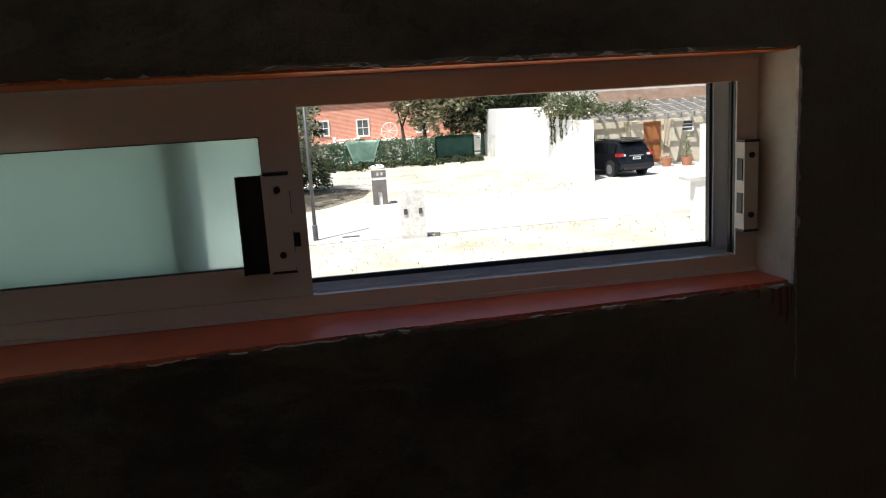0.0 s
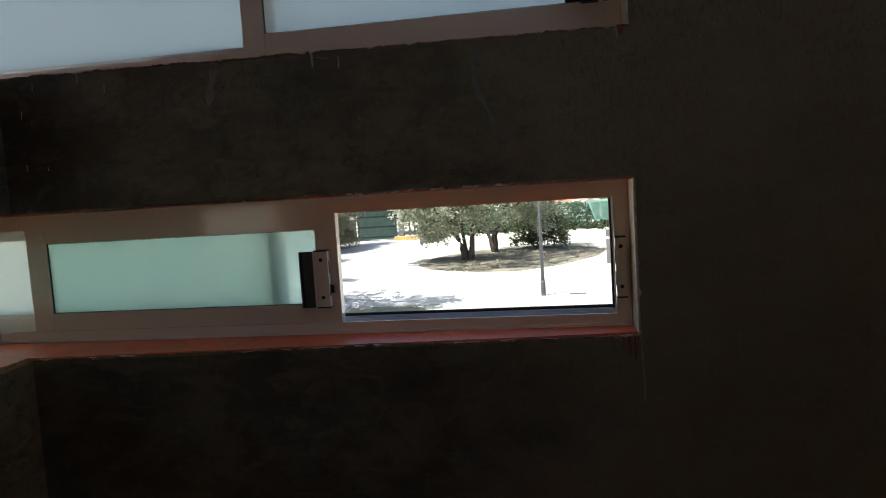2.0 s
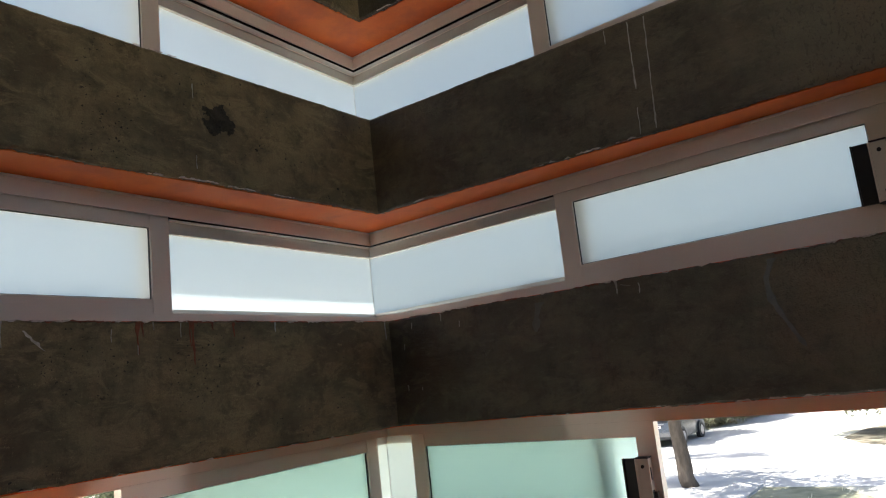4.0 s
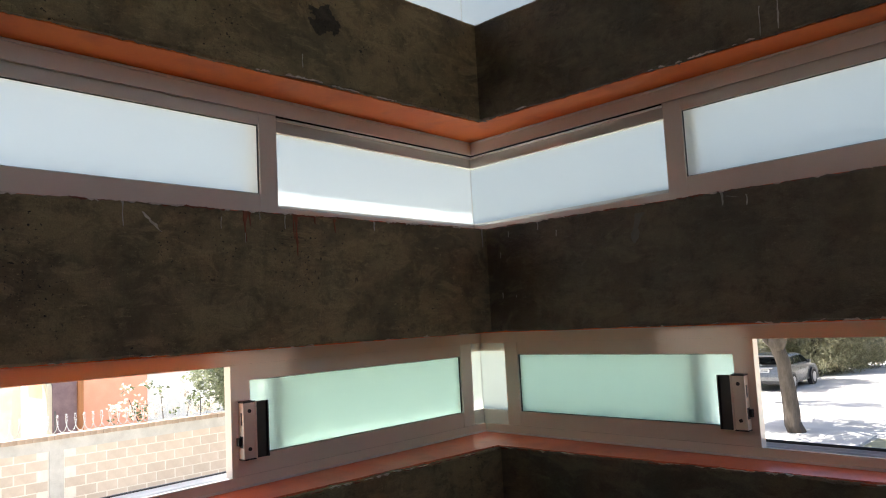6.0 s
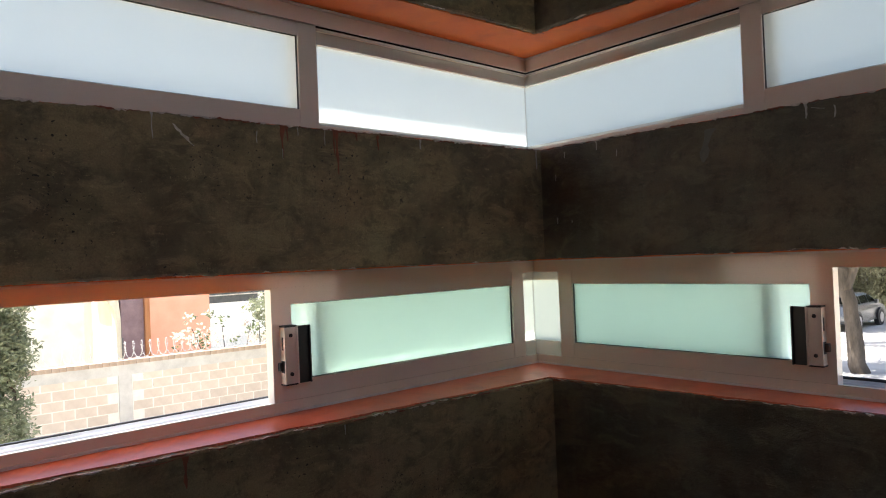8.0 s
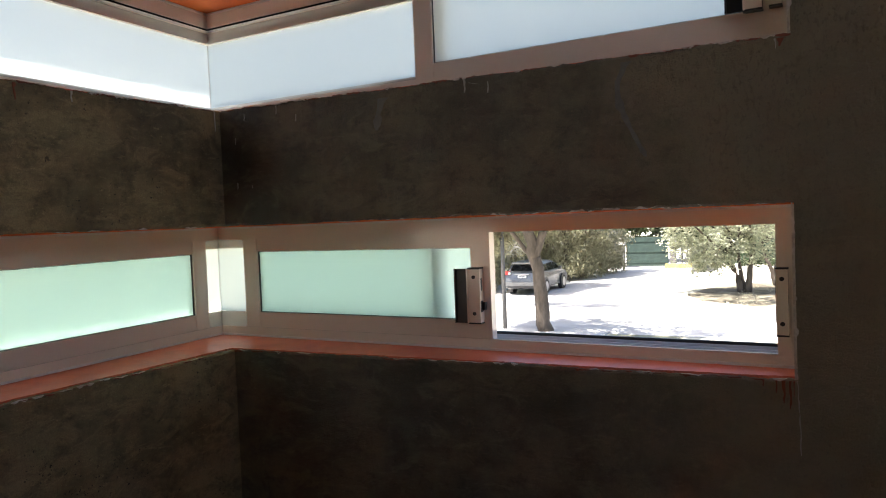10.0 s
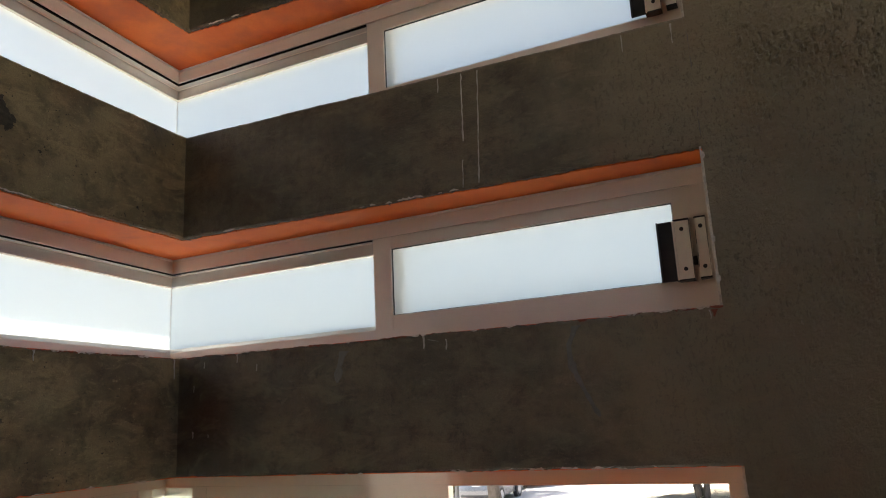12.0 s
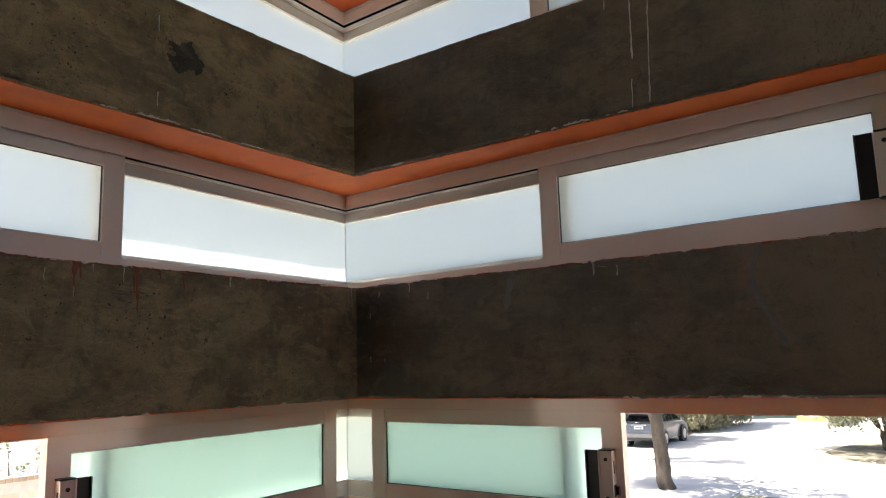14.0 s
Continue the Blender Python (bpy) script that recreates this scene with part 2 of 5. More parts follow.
def tube(bm, points, radii, sides=8, cap=True):
    """A round tube through the points."""
    rings = []
    pts = [Vector(p) for p in points]
    for i, p in enumerate(pts):
        way = (pts[min(i + 1, len(pts) - 1)] - pts[max(i - 1, 0)]).normalized()
        side = way.orthogonal().normalized() if abs(way.z) < 0.9 else way.cross(Vector((0, 1, 0))).normalized()
        up = way.cross(side)
        r = radii[i] if isinstance(radii, (list, tuple)) else radii
        rings.append([bm.verts.new(p + (side * math.cos(a) + up * math.sin(a)) * r)
                      for a in (2 * math.pi * k / sides for k in range(sides))])
    for a, c in zip(rings, rings[1:]):
        for k in range(sides):
            bm.faces.new((a[k], a[(k + 1) % sides], c[(k + 1) % sides], c[k]))
    if cap:
        bm.faces.new(rings[0][::-1])
        bm.faces.new(rings[-1])
    return rings


def prism(bm, outline, y0, y1, taper=1.0):
    """An outline in x and z, drawn out from y0 to y1."""
    a = [bm.verts.new((x, y0, z)) for x, z in outline]
    c = [bm.verts.new((x * taper, y1, z * taper)) for x, z in outline]
    n = len(outline)
    for i in range(n):
        bm.faces.new((a[i], a[(i + 1) % n], c[(i + 1) % n], c[i]))
    bm.faces.new(a[::-1])
    bm.faces.new(c)


def link_mesh(name, bm, mat, smooth=False):
    bmesh.ops.recalc_face_normals(bm, faces=bm.faces[:])
    me = bpy.data.meshes.new(name)
    bm.to_mesh(me)
    bm.free()
    me.materials.append(mat)
    if smooth:
        for p in me.polygons:
            p.use_smooth = True
    return new(name, me)


def part(name, bm, mat, parent, label="", smooth=False):
    ob = link_mesh(name, bm, mat, smooth)
    ob.parent = parent
    if label:
        tagged(ob, label)
    return ob


def thing(name, bm, mat, label, category, group="", kind="", smooth=False):
    return tagged(link_mesh(name, bm, mat, smooth), label, category, group, kind)


def root(name, label, category, at=(0, 0, 0), group="", kind=""):
    ob = new(name)
    ob.empty_display_size = 0.2
    ob.location = at
    return tagged(ob, label, category, group, kind)


def boxes(*rows):
    bm = bmesh.new()
    for r in rows:
        box(bm, *r)
    return bm


# ---- the corner of the room: walls at x = 0 (west) and y = 0 (north), three ribbons of windows round the corner ----
OUT_W, OUT_N = 0.396, 0.312           # outer faces at the corner, from the inner ones
FR_W, FR_N = 0.2146, 0.1835           # inner faces of the window frames at the corner
SKEW = 0.05                           # frames and outer faces stand this far out of line with the plaster, per metre
END_W, END_N = 1.95, 1.64             # where the openings end along each wall
RIBBONS = [(1.218, 1.606, 1.602), (1.970, 2.366, 2.3535), (2.7215, 3.125, 3.105)]   # sill, lintel at the wall face, lintel at the frame
ROOM_X, ROOM_Y, CEILING = 3.1, -4.8, 3.75


def on(side, s, d, z):
    """A point s along the wall from the corner, d outwards from its inner face."""
    return Vector((s, d, z)) if side == "N" else Vector((-d, -s, z))


def skewed(side, s, d, z):
    """The same for the window frames and outer faces, which close in on the plaster away from the corner."""
    return on(side, s, d - SKEW * s, z)


def wobble(s, key, amp):
    return amp * (noise.noise(Vector((s * 9, key * 7.3, 1.7))) + 0.6 * noise.noise(Vector((s * 41, key * 3.1, 5.2))) + 0.55 * noise.noise(Vector((s * 150, key * 5.7, 2.6))))


def sweep(bm, side, s0, s1, ring, step=0.005):
    """A closed section, ring(s) giving (d, z) points, drawn along a wall."""
    count = max(1, round((s1 - s0) / step))
    rows = [[bm.verts.new(on(side, s, d, z)) for d, z in ring(s)] for s in (s0 + (s1 - s0) * i / count for i in range(count + 1))]
    for a, c in zip(rows, rows[1:]):
        for k in range(len(a)):
            bm.faces.new((a[k], a[(k + 1) % len(a)], c[(k + 1) % len(a)], c[k]))
    bm.faces.new(rows[0][::-1])
    bm.faces.new(rows[-1])


def sag(s):
    """The lowest sill falls a little towards the corner."""
    return 0.008 * (1 - min(1, max(0, s) / 1.64))


def band(bm, side, s0, s1, z0, z1, out, key, proud=0.0):
    def ring(s):
        lo = z0 + (wobble(s, key, 0.0035) if z0 > 0 else 0)
        hi = z1 + (wobble(s, key + 9, 0.0035 if z1 < 2.5 else 0.0016) if z1 < CEILING else 0) - (sag(s) if z1 < 1.3 else 0)
        f = -proud + wobble(s * 0.3, 51 if side == "N" else key + 4, 0.002)
        return [(f + 0.005, lo), (f, lo + 0.006), (f, hi - 0.006), (f + 0.005, hi), (out - SKEW * s, hi), (out - SKEW * s, lo)]
    sweep(bm, side, s0, s1, ring)


def build_wall(side, name, out, end, start, label):
    bm = bmesh.new()
    edges = [0.0] + [v for r in RIBBONS for v in (r[0], r[1])] + [CEILING]
    for i in range(4):
        band(bm, side, start, end, edges[2 * i], edges[2 * i + 1], out, i + (10 if side == "W" else 30), 0.012 if side == "W" and i == 0 else 0)
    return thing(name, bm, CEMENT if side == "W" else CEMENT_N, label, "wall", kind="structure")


wall_west = build_wall("W", "wall_west", OUT_W, END_W, -OUT_N, "dark trowelled cement wall with stains and paint runs")
wall_north = build_wall("N", "wall_north", OUT_N, END_N, 0.0, "dark trowelled cement wall crossed by ribbon windows, toned down for backlight")
bm = bmesh.new()
PIER, PIER_W = OUT_N - SKEW * END_N, OUT_W - SKEW * END_W   # thickness of the plain walls past the windows


def pier_ring(s):
    a = wobble(s * 0.3, 51, 0.002)
    return [(a, 0), (a, CEILING), (PIER, CEILING), (PIER, 0)]


def float_marks(x, z):
    """How deep the open, torn float finish goes at a place."""
    p = Vector((x, 0, z))
    torn = max(0.45, min(1.0, (noise.fractal(p * 3.4, 1.0, 2.0, 4) + 0.62) * 1.1)) * max(0.0, min(1.0, (x - END_N + 0.01) / 0.16))
    torn *= 0.35 + 0.65 * max(0.0, min(1.0, (z - 1.6 + 0.25 * noise.noise(p * 3)) / 0.5))
    lean = z + 0.30 * x
    cuts = max(0.0, noise.noise(Vector((x * 120, 3.1, lean * 46))) + 0.75 * noise.noise(Vector((x * 200, 7.7, lean * 105))) - 0.22)
    ridge = max(0.0, noise.noise(Vector((x * 95, 9.4, lean * 62))) - 0.18)
    swell = 0.0016 * noise.noise(p * 9) + 0.0011 * noise.noise(p * 30)
    return torn * (min(1.0, cuts * 2.2) * 0.0062 - min(1.0, ridge * 2.4) * 0.0054) + swell


step, x_end = 0.004, 2.6
nx, nz = round((x_end - END_N) / step), round((3.5 - 0.6) / step)
grid = []
for i in range(nx + 1):
    x = END_N + (x_end - END_N) * i / nx
    grid.append([bm.verts.new((x, wobble(x * 0.3, 51, 0.002) + float_marks(x, 0.6 + 2.9 * j / nz), 0.6 + 2.9 * j / nz)) for j in range(nz + 1)])
for a, c in zip(grid, grid[1:]):
    for j in range(nz):
        bm.faces.new((a[j], c[j], c[j + 1], a[j + 1]))
rim = [v[0] for v in grid] + grid[-1][1:] + [v[-1] for v in grid[-2::-1]] + grid[0][-2:0:-1]
back = [bm.verts.new((v.co.x, 0.012, v.co.z)) for v in rim]
for i in range(len(rim)):
    j = (i + 1) % len(rim)
    bm.faces.new((rim[i], back[i], back[j], rim[j]))
box(bm, END_N, x_end, 0.0115, PIER, 0.6, 3.5)
box(bm, END_N, x_end, 0.0, PIER, 0, 0.6)
box(bm, END_N, x_end, 0.0, PIER, 3.5, CEILING)
sweep(bm, "N", x_end, ROOM_X + 0.3, pier_ring, 0.05)
thing("wall_north_pier", bm, CEMENT_N, "coarse grey cement wall beside the window ends, lightened for raking daylight", "wall", kind="structure")
thing("wall_west_pier", boxes((-PIER_W, 0, ROOM_Y - 0.3, -END_W, 2.1, CEILING)), CEMENT_ROUGH, "coarse grey cement wall past the window", "wall", kind="structure")
# unseen orange lower walls, added so the window frames pick up orange reflections
thing("wall_west_bounce", boxes((-PIER_W, 0, ROOM_Y - 0.3, -END_W, 0, 2.1)), ORANGE, "unseen lower wall past the window, orange to tint the frames", "wall", kind="structure")
thing("wall_south", boxes((0, ROOM_X + 0.3, ROOM_Y - 0.3, ROOM_Y, 2.1, CEILING)), CEMENT_ROUGH, "bare cement wall over the orange bounce band", "wall", kind="structure")
thing("wall_south_bounce", boxes((0, ROOM_X + 0.3, ROOM_Y - 0.3, ROOM_Y, 0, 2.1)), ORANGE, "unseen lower wall behind, orange to tint the frames", "wall", kind="structure")
# the east wall has a tall opening, whose daylight rakes along the north wall
EAST = (-2.8, -0.6, 2.35, 3.72)
thing("wall_east", boxes((ROOM_X, ROOM_X + 0.3, ROOM_Y, EAST[0], 2.1, CEILING), (ROOM_X, ROOM_X + 0.3, EAST[1], 0, 0, CEILING),
                         (ROOM_X, ROOM_X + 0.3, EAST[0], EAST[1], EAST[3], CEILING)),
      CEMENT_ROUGH, "bare cement wall with an open window hole", "wall", kind="structure")
thing("wall_east_bounce", boxes((ROOM_X, ROOM_X + 0.3, ROOM_Y, EAST[0], 0, 2.1), (ROOM_X, ROOM_X + 0.3, EAST[0], EAST[1], 0, EAST[2])),
      ORANGE, "unseen lower wall under the window hole, orange to tint the frames", "wall", kind="structure")
thing("floor", boxes((-OUT_W, ROOM_X + 0.3, ROOM_Y - 0.3, OUT_N, -0.25, 0)), CEMENT_ROUGH, "bare grey cement floor", "floor", kind="structure")
thing("ceiling", boxes((-OUT_W - 0.1, ROOM_X + 0.4, ROOM_Y - 0.4, OUT_N + 0.1, CEILING, CEILING + 0.2)), CEILING_PAINT, "white painted ceiling slab", "ceiling", kind="structure")
thing("plinth", boxes((-OUT_W, ROOM_X + 0.3, ROOM_Y - 0.3, OUT_N, -2.1, -0.25)), CEMENT_ROUGH, "cement base storey under the room", "wall", kind="structure")


# painted reveals: soffit, sill and end jamb of each opening
def reveal(side, fr, end, start, k, wall):
    sill, lint, lint_in = RIBBONS[k]

    def soffit(s):
        d0 = 0.016 + abs(wobble(s, k + 60, 0.008))
        return [(d0, lint - 0.003), (d0, lint + 0.012), (fr + 0.02 - SKEW * s, lint + 0.012), (fr + 0.02 - SKEW * s, lint_in)]

    def ledge(s):
        d0 = 0.009 + abs(wobble(s, k + 70, 0.008))
        f = sag(s) if k == 0 else 0
        return [(d0, sill + (0.004 if k == 0 else 0.001) - f), (d0, sill - 0.01 - f), (fr + 0.02 - SKEW * s, sill - 0.01 - f), (fr + 0.02 - SKEW * s, sill + 0.004)]
    out = OUT_W if side == "W" else OUT_N

    def outer_ledge(s):
        a, c = fr + 0.085 - SKEW * s, out + 0.004 - SKEW * s
        return [(a, sill + 0.006), (a, sill - 0.01), (c, sill - 0.01), (c, sill + 0.003)]
    for nm, ring in (("soffit_paint", soffit), ("sill_paint", ledge), ("outer_sill_paint", outer_ledge)):
        bm = bmesh.new()
        sweep(bm, side, start, end, ring)
        if nm == "outer_sill_paint":
            part("outer_sill", bm, CREAM, wall, "pale plastered outer sill")
        else:
            part(nm, bm, SILL_SKYLIT if nm == "sill_paint" else ORANGE, wall, "orange painted sill, reddened for sky light" if nm == "sill_paint" else "orange painted reveal with ragged edges")
    bm = bmesh.new()
    steps, back = 24, fr + 0.02 - SKEW * end
    prev = None
    for i in range(steps + 1):
        z = sill + (lint_in - sill) * i / steps
        d0 = 0.001 + abs(wobble(z * 2, k + 80, 0.006))
        row = [bm.verts.new(on(side, s, d, z)) for s, d in ((end - 0.005, d0), (end - 0.005, back), (end + 0.01, back), (end + 0.01, d0))]
        if prev:
            for j in range(4):
                bm.faces.new((prev[j], prev[(j + 1) % 4], row[(j + 1) % 4], row[j]))
        prev = row
    part("jamb_plaster", bm, CREAM, wall, "cream plastered jamb with a ragged edge")


for k in range(3):
    reveal("W", FR_W, END_W, -FR_N - 0.02, k, wall_west)
    reveal("N", FR_N, END_N, -FR_W - 0.02, k, wall_north)


# ---- windows ----
DEEP = 0.100                          # depth of the frame profile


def corner(o):
    """Where the two frame planes, o behind their inner faces, meet."""
    y = (FR_N + o + SKEW * (FR_W + o)) / (1 - SKEW * SKEW)
    return -(FR_W + o + SKEW * y), y


def mitred(bm, side, d0, d1, z0, z1, s1):
    """A straight bar along a wall, cut on the mitre at the corner."""
    v = []
    for d in (d0, d1):
        x, y = corner(d - (FR_N if side == "N" else FR_W))
        s0 = x if side == "N" else -y
        for z in (z0, z1):
            v += [bm.verts.new(skewed(side, s0, d, z)), bm.verts.new(skewed(side, s1, d, z))]
    for f in ((0, 1, 3, 2), (4, 6, 7, 5), (0, 4, 5, 1), (2, 3, 7, 6), (0, 2, 6, 4), (1, 5, 7, 3)):
        bm.faces.new([v[i] for i in f])


def bar(bm, side, s0, s1, d0, d1, z0, z1):
    v = [bm.verts.new(skewed(side, s, d, z)) for s in (s0, s1) for d in (d0, d1) for z in (z0, z1)]
    for f in ((0, 1, 3, 2), (4, 6, 7, 5), (0, 4, 5, 1), (2, 3, 7, 6), (0, 2, 6, 4), (1, 5, 7, 3)):
        bm.faces.new([v[i] for i in f])


def latch(side, s_plate, z0, fr, sash):
    """The pull on a sash: a silver lock case with two screws, a black finger grip beside it and a black catch."""
    w = 0.037
    bm = bmesh.new()
    bar(bm, side, s_plate, s_plate + w, fr - 0.026, fr + 0.006, z0 + 0.004, z0 + 0.156)
    case = part("lock_case", rounded(bm, 0.002), ALU, sash, "champagne aluminium lock case")
    for z in (z0, z0 + 0.157):
        bm = bmesh.new()
        bar(bm, side, s_plate - 0.001, s_plate + w + 0.001, fr - 0.0275, fr + 0.006, z, z + 0.004)
        part("end_cap", bm, BLACK, case, "black plastic end cap")
    for z in (z0 + 0.03, z0 + 0.134):
        bm = bmesh.new()
        c = skewed(side, s_plate + w * 0.5, fr - 0.026, z)
        e = skewed(side, s_plate + w * 0.5, fr - 0.029, z)
        tube(bm, [c, e], 0.0052, 14)
        part("screw", bm, SCREW, case, "dark screw head")
    bm = bmesh.new()
    bar(bm, side, s_plate + w - 0.0005, s_plate + w + 0.001, fr - 0.018, fr - 0.012, z0 + 0.095, z0 + 0.13)
    bar(bm, side, s_plate + w - 0.0005, s_plate + w + 0.001, fr - 0.022, fr - 0.006, z0 + 0.034, z0 + 0.066)
    part("lock_slot", bm, BLACK, case, "dark slot")
    bm = bmesh.new()
    bar(bm, side, s_plate + w, s_plate + w + 0.011, fr - 0.016, fr - 0.004, z0 + 0.04, z0 + 0.062)
    part("catch", rounded(bm, 0.002), BLACK, sash, "black catch")
    bm = bmesh.new()
    bar(bm, side, s_plate - 0.044, s_plate - 0.006, fr - 0.024, fr - 0.018, z0 + 0.002, z0 + 0.158)
    bar(bm, side, s_plate - 0.044, s_plate - 0.04, fr - 0.03, fr - 0.018, z0 + 0.002, z0 + 0.158)
    bar(bm, side, s_plate - 0.006, s_plate + 0.002, fr - 0.022, fr + 0.006, z0 + 0.002, z0 + 0.158)
    part("finger_grip", rounded(bm, 0.001, 1), BLACK, sash, "black finger grip")
    bm = bmesh.new()
    bar(bm, side, s_plate - 0.0045, s_plate + 0.001, fr - 0.029, fr - 0.022, z0 + 0.003, z0 + 0.157)
    part("grip_edge", bm, ALU, sash, "bright aluminium edge")


def build_window(k, is_open):
    zb, _, zt = RIBBONS[k]
    win = root("window_%d" % (k + 1), ("champagne aluminium corner window with frosted panes, slid open" if is_open
                                      else "champagne aluminium corner window with frosted panes, closed"), "window", kind="structure")
    LIP = 0.044 if is_open else 0.051
    low = 0.036 if is_open else 0.046        # height of the inner lip of the sill
    for side, fr, end in (("W", FR_W, END_W), ("N", FR_N, END_N)):
        e = end - 0.006
        s0_shut = 0.623 if side == "N" else 0.737
        bm = bmesh.new()
        mitred(bm, side, fr, fr + DEEP, zt - 0.006, zt, e)
        for d in (fr, fr + 0.046, fr + DEEP - 0.004):
            mitred(bm, side, d, d + 0.004, zt - LIP, zt - 0.006, e)
        mitred(bm, side, fr - 0.0025, fr, zt - LIP, zt - LIP + 0.0035, e)
        part("head_rail", bm, ALU, win)
        bm = bmesh.new()
        mitred(bm, side, fr, fr + DEEP, zb, zb + 0.012, e)
        mitred(bm, side, fr, fr + 0.004, zb + 0.012, zb + low, e)
        mitred(bm, side, fr + DEEP - 0.004, fr + DEEP, zb + 0.012, zb + low, e)
        part("sill_rail", bm, ALU, win)
        for d in (fr + 0.022, fr + 0.07):
            bm = bmesh.new()
            mitred(bm, side, d, d + 0.003, zb + low - 0.013, zb + low - 0.005, e)
            part("track", bm, ALU_BARE, win, "bare aluminium sliding track")
        bm = bmesh.new()
        mitred(bm, side, fr + 0.088, fr + 0.096, zb + low, zb + low + (0.009 if side == "N" else 0.005), e)
        part("brush_seal", bm, BLACK, win, "black strip for brush seal and recess shade")
        bm = bmesh.new()
        mitred(bm, side, fr + 0.004, fr + 0.084, zb + 0.012, zb + low - 0.011, e)
        mitred(bm, side, fr + 0.084, fr + 0.0958, zb + 0.012, zb + low + 0.001, e)
        part("channel", bm, ALU_BARE, win, "bare aluminium track channel")
        # a black strip stands for the shade in the recess under the head lip
        bm = bmesh.new()
        mitred(bm, side, fr + 0.0042, fr + 0.010, zt - LIP - (0.004 if k == 1 else 0.0065), zt - LIP + 0.01, s0_shut)
        if not is_open:
            part("lip_gap_shade", bm, GAP_DARK, win, "black strip for brush seal and recess shade")
            bm = bmesh.new()
            mitred(bm, side, fr + 0.0105, fr + 0.0535, zt - LIP + 0.001, zt - LIP + 0.004, s0_shut)
            part("head_liner", bm, ALU_GLOSS, win)
        else:
            bm.free()
        bm = bmesh.new()
        bar(bm, side, e - 0.006, e, fr + 0.004, fr + DEEP - 0.004, zb + 0.012, zt - 0.006)
        bar(bm, side, e - 0.039, e, fr, fr + 0.004, zb + low, zt - LIP)
        bar(bm, side, e - 0.018, e - 0.006, fr + 0.046, fr + 0.050, zb + 0.012, zt - 0.006)
        bar(bm, side, e - 0.014, e, fr + DEEP - 0.004, fr + DEEP, zb + 0.012, zt - 0.006)
        part("jamb_profile", bm, ALU, win)
        bm = bmesh.new()
        bar(bm, side, e - 0.022, e - 0.018, fr + 0.044, fr + 0.052, zb + 0.03, zt - 0.03)
        bar(bm, side, e - 0.041, e - 0.036, fr + 0.082, fr + 0.094, zb + low, zt - LIP)
        bar(bm, side, e - 0.0385, e - 0.032, fr + 0.0042, fr + 0.012, zb + low, zt - LIP)
        part("jamb_seal", bm, BLACK, win, "black rubber seal")
        bm = bmesh.new()
        bar(bm, side, e - 0.036, e - 0.0065, fr + 0.076, fr + 0.0955, zb + low, zt - LIP)
        part("jamb_channel", bm, ALU_BARE, win, "bare aluminium track channel")
        for z, u in ((zb + 0.004, 1), (zt, -1)):
            bm = bmesh.new()
            mitred(bm, side, fr - 0.005, fr + 0.001, min(z, z + u * 0.0065), max(z, z + u * 0.0065), e)
            part("sealant_bead", bm, SILICONE, win, "pale sealant bead")
        # the fixed light, in the outer channel, meeting its neighbour glass to glass at the corner
        mull = 0.631 if side == "N" else 0.726
        d0, d1 = fr + 0.054, fr + 0.088
        light = new("fixed_light")
        light.parent = win
        for nm, z0, z1 in (("top_rail", zt - (0.076 if is_open else 0.087), zt - 0.012), ("bottom_rail", zb + low - 0.012, zb + (0.08 if is_open else 0.066))):
            bm = bmesh.new()
            mitred(bm, side, d0, d1, z0, z1, mull)
            part(nm, bm, ALU_GLOSS, light)
        bm = bmesh.new()
        bar(bm, side, mull, mull + (0.053 if is_open else 0.068), d0, d1, zb + low - 0.012, zt - 0.012)
        part("stile", bm, ALU, light)
        bm = bmesh.new()
        mitred(bm, side, fr + 0.066, fr + 0.071, zb + 0.06, zt - 0.07, mull)
        part("glass", bm, FROST_PALE if is_open else FROST, light, "frosted glass pane")
        # the sliding sash, in the inner channel
        shut = (0.625, 1.603) if side == "N" else (0.738, 1.915)
        s0, s1 = ((-0.112, 0.848) if side == "N" else (-0.139, 0.918)) if is_open else shut
        d0, d1 = fr + 0.0085, fr + 0.042
        sash = new("sash")
        sash.parent = win
        for nm, r in (("top_rail", (s0 + 0.062, s1 - 0.062, zt - 0.087, zt - 0.010)), ("bottom_rail", (s0 + 0.062, s1 - 0.062, zb + low - 0.004, zb + 0.087)),
                      ("stile", (s0, s0 + 0.062, zb + low - 0.004, zt - 0.010)), ("stile", (s1 - 0.062, s1, zb + low - 0.004, zt - 0.010))):
            bm = bmesh.new()
            bar(bm, side, r[0], r[1], d0 + (0.0018 if nm != "stile" else 0), d1, r[2], r[3])
            part(nm, rounded(bm, 0.0018, 1), ALU, sash)
        g = (s0 + 0.058, s1 - 0.058, zb + 0.083, zt - 0.083)
        bm = bmesh.new()
        bar(bm, side, g[0], g[1], fr + 0.022, fr + 0.027, g[2], g[3])
        part("glass", bm, FROST_GREEN if is_open else FROST, sash, "frosted glass pane")
        bm = bmesh.new()
        for a in ((g[0], g[0] + 0.006, g[2], g[3]), (g[1] - 0.006, g[1], g[2], g[3]), (g[0], g[1], g[2], g[2] + 0.006), (g[0], g[1], g[3] - 0.006, g[3])):
            bar(bm, side, a[0], a[1], fr + 0.016, fr + 0.021, a[2], a[3])
        part("glazing_bead", bm, BLACK, sash, "dark rubber glazing bead")
        zc = (zb + zt) / 2 - 0.0805 if not is_open else zb + 0.08
        zc += -0.03 if not is_open else 0
        latch(side, s1 - 0.0605, zc, fr + 0.0085, sash)
        # the strike on the jamb
        bm = bmesh.new()
